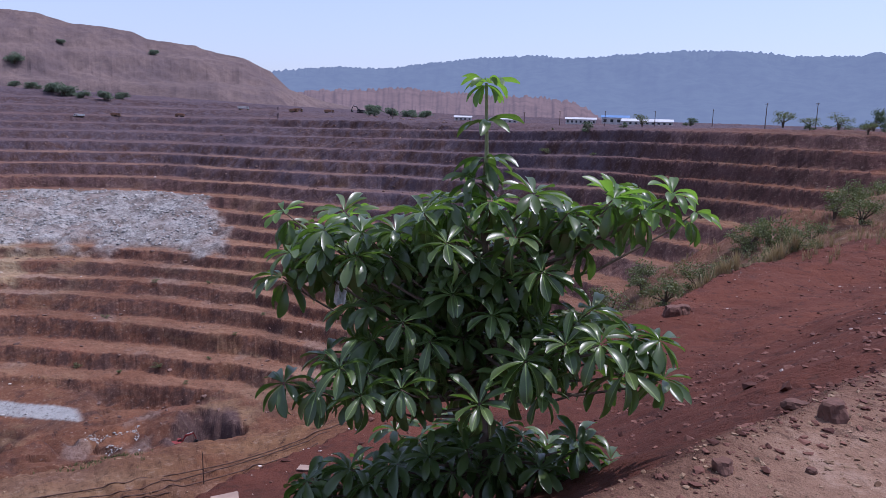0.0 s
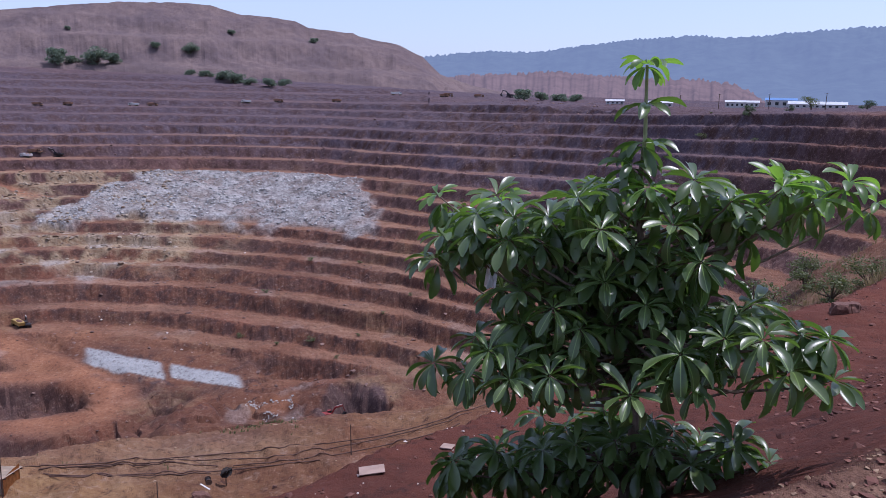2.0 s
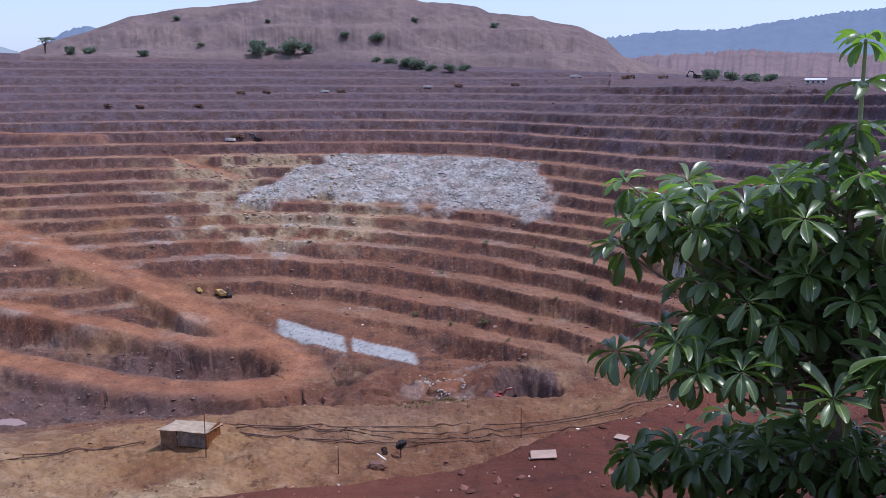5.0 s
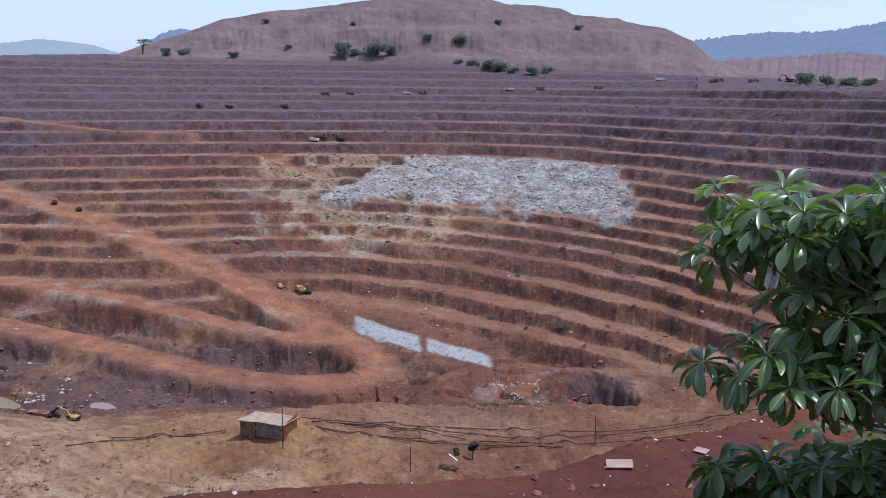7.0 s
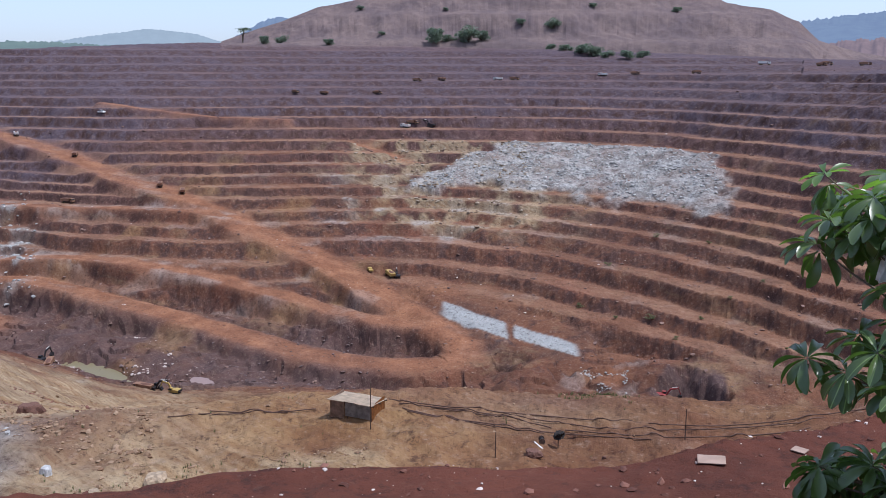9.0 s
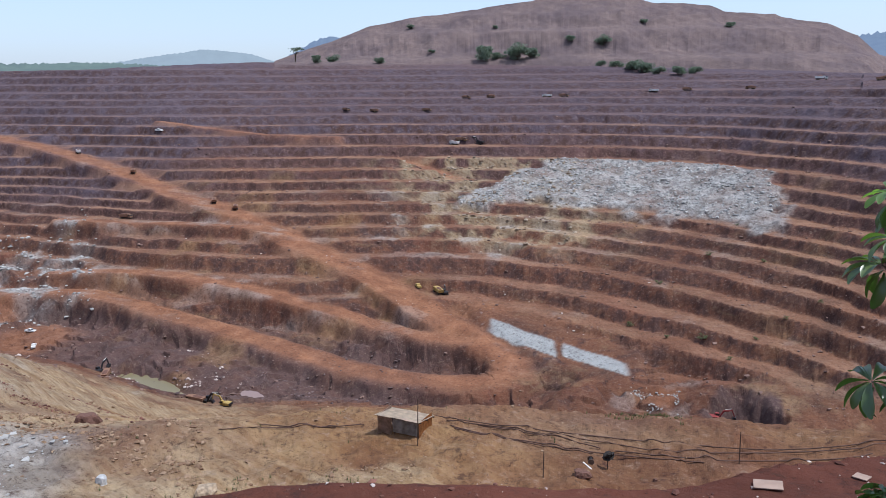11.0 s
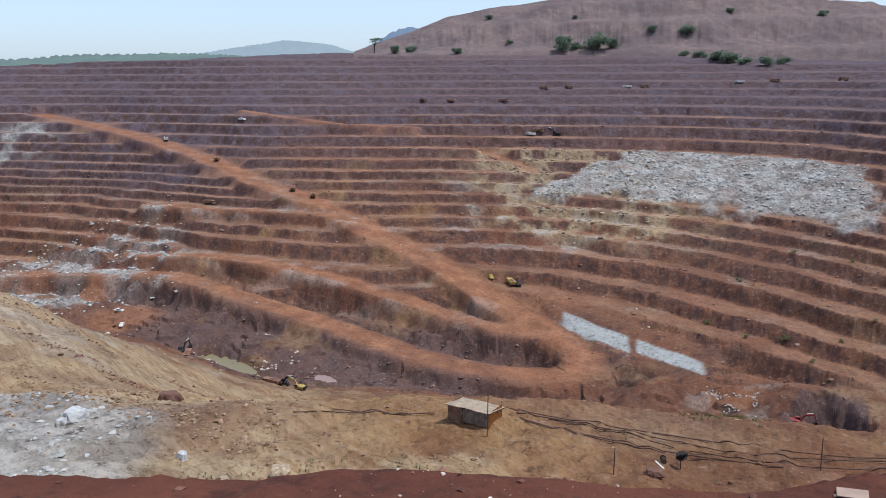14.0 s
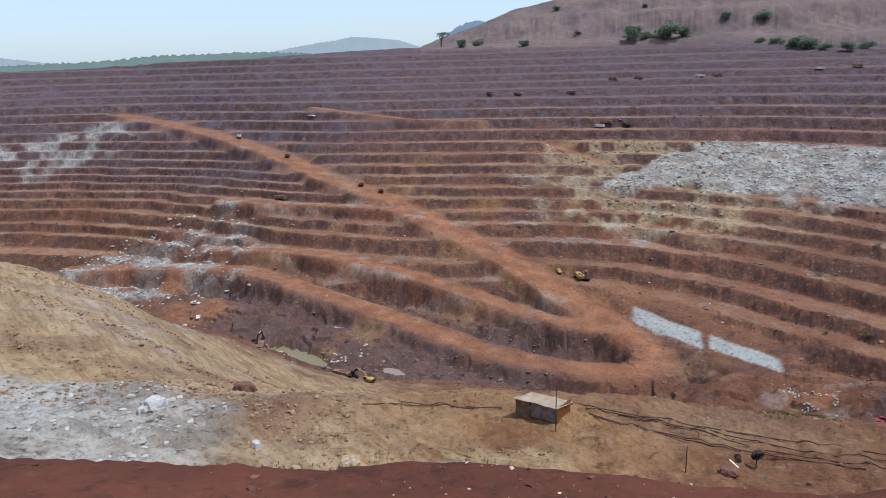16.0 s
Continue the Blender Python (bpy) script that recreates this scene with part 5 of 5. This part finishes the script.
MODELS = {
    "dull": [bush_model("shrub", 1500, SHRUB_LEAF, "dull green shrub on the dry slope") for _ in range(3)],
    "far": [bush_model("tree", 1300, FAR_LEAF, "dark green tree on the bare spoil", 0.12, category="tree", full=1.45) for _ in range(3)],
    "dark": [bush_model("tree", 1600, DARK_LEAF, "dark green rounded tree on the plateau", 0.25, category="tree")],
    "pale": [bush_model("tree", 900, SHRUB_LEAF, "sparse grey-green tree on the plateau", 0.3, category="tree") for _ in range(2)],
    "flat": [bush_model("acacia_tree", 420, FAR_LEAF, "lone flat-topped thin tree on the skyline", 0.5, 0.35, "tree")],
}


def plant(kind, bearing, distance, tall, wide=1.0, group=""):
    model = MODELS[kind][int(rng.integers(0, len(MODELS[kind])))]
    p = ground_at(bearing, distance, 0.05 * tall)
    ob = copy_thing(model, pose(p.x, p.y, p.z, 0, 0, rng.uniform(0, 360)) @ Matrix.Diagonal((tall * wide, tall * wide, tall, 1)))
    if group:
        ob["group"] = group
    return ob


for b, d, h, w in ((23.4, 72, 4.6, 0.8), (22.6, 70, 2.6, 1.2), (16.3, 72, 3.2, 1.2), (17.6, 68, 2.6, 1.2), (26.6, 95, 3.6, 1.2), (27.6, 110, 4.0, 1.0), (12.4, 76, 3.6, 1.2), (13.5, 66, 2.8, 1.3),
                   (28.2, 88, 3.0, 1.3), (11.2, 68, 3.0, 1.2), (14.6, 80, 3.4, 1.2), (18.4, 78, 3.0, 1.3), (20.2, 74, 2.6, 1.4), (21.4, 82, 3.4, 1.2), (9.0, 74, 3.2, 1.2), (14.2, 58, 1.6, 1.4), (16.6, 50, 1.3, 1.4), (25.3, 84, 2.4, 1.3), (19.0, 45, 1.5, 1.3), (24.6, 44, 1.4, 1.2), (15.0, 52, 1.6, 1.3), (10.2, 60, 2.2, 1.3), (29, 130, 4.5, 1.1)):
    plant("dull", b, d, h, w, "shrubs on the dry slope")
for _ in range(26):
    plant("dull", rng.uniform(8, 31), rng.uniform(60, 150), rng.uniform(0.9, 2.2), 1.3, "shrubs on the dry slope")
for _ in range(22):
    plant("dull", rng.uniform(-26, 12), rng.uniform(290, 420), rng.uniform(1.2, 2.6), 1.6, "low shrubs on the benches")
for kind, b, d, h, w in (("pale", 13.87, 430, 8, 1), ("dark", 28.3, 357, 11, 0.95), ("dark", 17.1, 430, 5.5, 1.5), ("pale", 26.3, 392, 8.5, 1.5), ("pale", 22.97, 420, 10, 1.1), ("pale", 24.6, 400, 6, 1.6),
                         ("dark", 10.1, 402, 6.5, 1.3), ("dark", 24.6, 345, 3.5, 1.4), ("dark", 12.6, 400, 3.5, 1.2), ("pale", 7.2, 405, 4, 1.4), ("dark", 29.4, 352, 6, 1.6), ("pale", 28.0, 330, 5, 1.3)):
    plant(kind, b, d, h, w, "trees on the plateau")
for b, d, h, w in ((-36.6, 878, 17, 1.0), (-35.7, 880, 10, 1.2), (-34.3, 876, 17, 1.3), (-33.4, 880, 11, 1.2), (-25.6, 807, 12, 1.4), (-26.4, 815, 9, 1.5), (-28.4, 906, 11, 1.3), (-30.5, 905, 8, 1.5),
                   (-47.4, 900, 9, 1.3), (-48.6, 864, 9, 1), (-23.3, 780, 8, 1.5), (-22.2, 790, 7, 1.6), (-24.6, 790, 7, 1.7), (-27.5, 830, 8, 1.5), (-5.2, 650, 9, 1.5), (-4.0, 655, 7, 1.6), (-2.8, 640, 8, 1.5), (-1.5, 620, 6, 1.6)):
    plant("far", b, d, h, w, "trees on the spoil heap")
plant("flat", -50.0, 900, 17, 0.9)
for _ in range(7):
    plant("far", rng.uniform(-47, -14), rng.uniform(845, 985), rng.uniform(3, 7), 1.5, "trees on the spoil heap")
for models in MODELS.values():
    for model in models:
        for o in (*model.children_recursive, model):
            bpy.data.objects.remove(o)


# ---- machines in the pit ----
def add_wheels(ob, places, radius, width):
    tyre, rim = None, None
    for x, y in places:
        if tyre is None:
            tyre = part("wheel", disc_wheel(radius, width), RUBBER, ob)
            rim = part("rim", disc_wheel(radius * 0.5, width * 1.06), YELLOW, tyre)
            tyre.matrix_basis = pose(x, y, radius)
            continue
        w = new("wheel", tyre.data)
        w.parent, w.matrix_basis = ob, pose(x, y, radius)
        r = new("rim", rim.data)
        r.parent = w


def dump_truck_model(paint, label):
    """A tipper about 8.5 m long, driving towards +x."""
    ob = thing("dump_truck", (0, 0, -600), 0, label, "truck", "trucks in the pit")
    part("chassis", box(bmesh.new(), (-4.0, -0.5, 0.75), (3.9, 0.5, 1.1), 0.05), STEEL_DARK, ob)
    bm = prism(bmesh.new(), [(-4.2, 1.25), (1.4, 1.25), (1.9, 2.9), (2.3, 3.1), (-4.6, 2.7)], -1.3, 1.3)
    part("tipper_body", bm, paint, ob)
    bm = bmesh.new()
    bmesh.ops.create_icosphere(bm, subdivisions=2, radius=1)
    for v in bm.verts:
        v.co = Vector((v.co.x * 2.8 - 1.3, v.co.y * 1.15, 2.65 + max(0, v.co.z) * 0.7 * (1 + 0.3 * noise.noise(v.co * 2))))
    part("load", bm, ROCK_RED, ob, "heap of red-brown ore")
    bm = prism(bmesh.new(), [(2.4, 0.9), (4.2, 0.9), (4.25, 1.9), (3.95, 2.85), (2.4, 2.9)], -1.2, 1.2)
    cab = part("cab", bm, paint, ob)
    bm = prism(bmesh.new(), [(4.24, 1.95), (4.27, 1.95), (3.99, 2.75), (3.96, 2.75)], -1.05, 1.05)
    part("windscreen", bm, GLASS_DARK, cab)
    for y in (-1.21, 1.19):
        part("side_window", box(bmesh.new(), (2.8, y, 1.95), (3.7, y + 0.02, 2.65)), GLASS_DARK, cab)
    part("bumper", box(bmesh.new(), (4.2, -1.2, 0.55), (4.4, 1.2, 0.95), 0.04), STEEL_DARK, ob)
    add_wheels(ob, [(3.2, -1.0), (3.2, 1.0), (-1.6, -1.0), (-1.6, 1.0), (-3.0, -1.0), (-3.0, 1.0)], 0.58, 0.5)
    return ob


def excavator_model(paint, label):
    """A tracked excavator with its boom towards +x."""
    ob = thing("excavator", (0, 0, -600), 0, label, "excavator", "excavators in the pit")
    for y in (-1.25, 1.25):
        bm = prism(bmesh.new(), [(-2.1, 0.25), (-1.7, 0), (1.7, 0), (2.1, 0.25), (2.1, 0.6), (1.7, 0.9), (-1.7, 0.9), (-2.1, 0.6)], y - 0.3, y + 0.3)
        tr = part("track", bm, STEEL_DARK, ob)
        for x in (-1.6, 0, 1.6):
            w = part("roller", disc_wheel(0.32, 0.64), RUBBER, tr)
            w.matrix_basis = pose(x, y, 0.45)
    part("slew_ring", tube(bmesh.new(), [(0, 0, 0.8), (0, 0, 1.15)], 0.8, 14), STEEL_DARK, ob)
    part("house", prism(bmesh.new(), [(-2.6, 1.15), (1.3, 1.15), (1.3, 2.1), (-0.4, 2.35), (-2.6, 2.3)], -1.4, 1.4), paint, ob)
    part("counterweight", box(bmesh.new(), (-3.0, -1.35, 1.2), (-2.55, 1.35, 2.2), 0.12), STEEL_DARK, ob)
    cab = part("cab", prism(bmesh.new(), [(0.1, 1.2), (1.75, 1.2), (1.85, 2.1), (1.45, 3.05), (0.1, 3.05)], 0.35, 1.4), paint, ob)
    part("cab_glass", prism(bmesh.new(), [(0.3, 2.0), (1.86, 2.1), (1.48, 2.95), (0.3, 2.95)], 0.33, 1.42), GLASS_DARK, cab)
    part("boom", prism(bmesh.new(), [(0.9, 1.6), (1.3, 1.3), (3.0, 4.0), (5.6, 4.6), (5.6, 4.95), (2.7, 4.7)], -0.55, -0.1), paint, ob)
    stick = part("stick", prism(bmesh.new(), [(5.3, 5.3), (5.8, 5.2), (7.0, 2.2), (6.7, 2.1)], -0.5, -0.15), paint, ob)
    part("bucket", prism(bmesh.new(), [(6.5, 2.3), (7.2, 2.3), (7.1, 1.2), (6.2, 0.7), (5.7, 1.3)], -1.0, 0.35), STEEL_DARK, ob)
    part("ram", tube(bmesh.new(), [(1.4, -0.33, 1.7), (3.2, -0.33, 4.0)], 0.11, 6), WHITE_PAINT, ob)
    part("ram", tube(bmesh.new(), [(3.4, -0.33, 5.0), (5.5, -0.33, 5.35)], 0.1, 6), WHITE_PAINT, ob)
    return ob


def pickup_model(paint, label):
    ob = thing("pickup", (0, 0, -600), 0, label, "pickup", "light vehicles in the pit")
    body = part("body", prism(bmesh.new(), [(-2.5, 0.45), (2.5, 0.45), (2.55, 0.85), (2.4, 1.05), (1.1, 1.15), (-2.5, 1.1)], -0.9, 0.9), paint, ob)
    cabin = part("cabin", prism(bmesh.new(), [(-0.9, 1.1), (1.3, 1.1), (0.6, 1.75), (-0.75, 1.75)], -0.82, 0.82), paint, ob)
    part("side_glass", prism(bmesh.new(), [(-0.75, 1.18), (1.05, 1.18), (0.55, 1.65), (-0.68, 1.65)], -0.84, 0.84), GLASS_DARK, cabin)
    part("windscreen", prism(bmesh.new(), [(1.24, 1.17), (1.27, 1.17), (0.68, 1.72), (0.65, 1.72)], -0.7, 0.7), GLASS_DARK, cabin)
    for y in (-0.6, 0.6):
        part("headlight", box(bmesh.new(), (2.48, y - 0.16, 0.78), (2.56, y + 0.16, 0.94), 0.02), WHITE_PAINT, body)
    add_wheels(ob, [(1.6, -0.8), (1.6, 0.8), (-1.55, -0.8), (-1.55, 0.8)], 0.36, 0.24)
    return ob


TRUCK_YELLOW = dump_truck_model(YELLOW, "yellow dump truck loaded with ore on a haul road")
TRUCK_BROWN = dump_truck_model(plain("dusty_brown_paint", (0.24, 0.13, 0.08), 0.7), "dust-covered brown dump truck on a bench")
TRUCK_WHITE = dump_truck_model(WHITE_PAINT, "dusty white tipper truck on a bench")
DIGGER_YELLOW = excavator_model(YELLOW, "yellow tracked excavator on the pit floor")
DIGGER_DARK = excavator_model(STEEL_DARK, "dark tracked excavator with a raised boom")
DIGGER_RED = excavator_model(RED_PAINT, "red tracked excavator in a dug hollow")
PICKUP_WHITE = pickup_model(WHITE_PAINT, "white pickup parked on the orange pit floor")
PICKUP_YELLOW = pickup_model(YELLOW, "yellow service pickup on the haul road")


def park(model, bearing, distance, turn, size=1.0):
    p = ground_at(bearing, distance)
    q = [ground_at(bearing, distance + d) for d in (-2.5, 2.5)]
    return copy_thing(model, pose(p.x, p.y, min(p.z, (q[0].z + q[1].z) / 2) - 0.05, 0, 0, turn) @ Matrix.Diagonal((size, size, size, 1)))


park(PICKUP_YELLOW, -41.62, 382, 150, 1.1)
park(TRUCK_YELLOW, -40.1, 376, 150)
park(DIGGER_DARK, -39.55, 374, 140, 0.8)
for b, d in ((-54.66, 490.0), (-56.09, 504), (-61.24, 574)):
    park(TRUCK_BROWN, b, d, 142)
park(TRUCK_WHITE, -64.53, 636, 160)
park(TRUCK_BROWN, -61.97, 516.4, 20)
park(PICKUP_WHITE, -68.55, 408, 30)
park(PICKUP_WHITE, -68.45, 386.4, 150)
park(DIGGER_DARK, -57.7, 262, 20, 1.0)
park(TRUCK_BROWN, -58.4, 263, 200, 0.8)
park(DIGGER_YELLOW, -56.3, 247, 200, 0.75)
park(DIGGER_DARK, -64.66, 304, 120, 0.9)
park(TRUCK_BROWN, -64.2, 286, 140, 0.8)
park(DIGGER_RED, -19.4, 259, 30, 0.9)
park(TRUCK_BROWN, -38.3, 583, 10)
park(DIGGER_DARK, -37.0, 581, 190, 1.1)
park(TRUCK_WHITE, -38.84, 580, 170)
park(PICKUP_WHITE, -59.4, 641, 10, 1.3)
for k, (b, d) in enumerate(((-46.59, 660), (-44.6, 657), (-40.79, 652), (-36.2, 684), (-37.96, 683), (-32.2, 682), (-31.0, 683), (-24.86, 684), (-22.63, 684), (-18.58, 678), (-10.9, 697))):
    park(TRUCK_WHITE if k in (5, 7) else TRUCK_BROWN, b, d, rng.uniform(-20, 20) + (180 if k % 2 else 0), 0.9)
park(TRUCK_WHITE, -14.34, 719, 20, 1.1)
for k, (b, d) in enumerate(((-10.6, 699), (-8.4, 706), (-5.5, 704))):
    park(TRUCK_BROWN, b, d, 15 * k, 1.0)
park(DIGGER_DARK, -6.2, 722, 160, 1.3)
for model in (TRUCK_YELLOW, TRUCK_BROWN, TRUCK_WHITE, DIGGER_YELLOW, DIGGER_DARK, DIGGER_RED, PICKUP_WHITE, PICKUP_YELLOW):
    for o in (*model.children_recursive, model):
        bpy.data.objects.remove(o)

# ---- sheds on the plateau ----
SHED_WALL = plain("limewashed_wall", (0.52, 0.50, 0.49), 0.9, 0, (0.85, 1.08), 0.4)
BLUE_ROOF = plain("blue_roof_sheet", (0.12, 0.24, 0.46), 0.5, 0, (0.85, 1.1), 0.4)
GREY_ROOF = plain("pale_grey_roof_sheet", (0.55, 0.56, 0.58), 0.6, 0, (0.85, 1.1), 0.4)


def shed(bearing, distance, long, deep, tall, roof, label, windows=0):
    p = ground_at(bearing, distance)
    ob = thing("shed", (p.x, p.y, p.z - 0.4), -bearing, label, "building", "sheds on the plateau")
    part("wall", box(bmesh.new(), (-long / 2, -deep / 2, 0), (long / 2, deep / 2, tall)), SHED_WALL, ob)
    part("roof", prism(bmesh.new(), [(-deep / 2 - 0.5, 0), (deep / 2 + 0.5, 0), (0, deep * 0.16)], -long / 2 - 0.5, long / 2 + 0.5), roof, ob).matrix_basis = pose(0, 0, tall + 0.005, 0, 0, 90)
    for k in range(windows):
        x = -long / 2 + long * (k + 0.5) / windows
        part("window", box(bmesh.new(), (x - long / windows * 0.22, -deep / 2 - 0.03, tall * 0.35), (x + long / windows * 0.22, -deep / 2 + 0.05, tall * 0.75)), GLASS_DARK, ob)
    return ob


shed(9.6, 490, 18, 7, 3.2, GREY_ROOF, "long low white shed with dark windows", 7)
shed(14.2, 500, 30, 10, 2.6, GREY_ROOF, "long low shed with a pale roof", 9)
shed(12.0, 520, 17, 9, 4.6, BLUE_ROOF, "shed with a blue sheet roof", 4)
shed(4.2, 520, 16, 8, 2.8, GREY_ROOF, "low pale shed behind the rim", 5)
shed(1.2, 560, 12, 7, 2.6, GREY_ROOF, "low pale shed behind the rim", 4)

# a pale scrap caught in the sapling
SCRAP = plain("pale_plastic_film", (0.70, 0.72, 0.70), 0.4, 0, (0.85, 1.05), 20)
bm = bmesh.new()
bmesh.ops.create_grid(bm, x_segments=8, y_segments=12, size=0.5)
for v in bm.verts:
    n = noise.noise(v.co * 5) * 0.25
    v.co = Vector((v.co.x * 0.065 + n * 0.01, n * 0.07 + 0.02 * math.sin(9 * v.co.x), v.co.y * 0.15))
bmesh.ops.solidify(bm, geom=list(bm.faces), thickness=0.0015)
ob = tagged(part("plastic_scrap", bm, SCRAP), "pale crumpled plastic scrap caught in the sapling's twigs", "scrap")
ob.matrix_basis = pose(-0.59, 4.46, -1.02, 8, 6, 10)
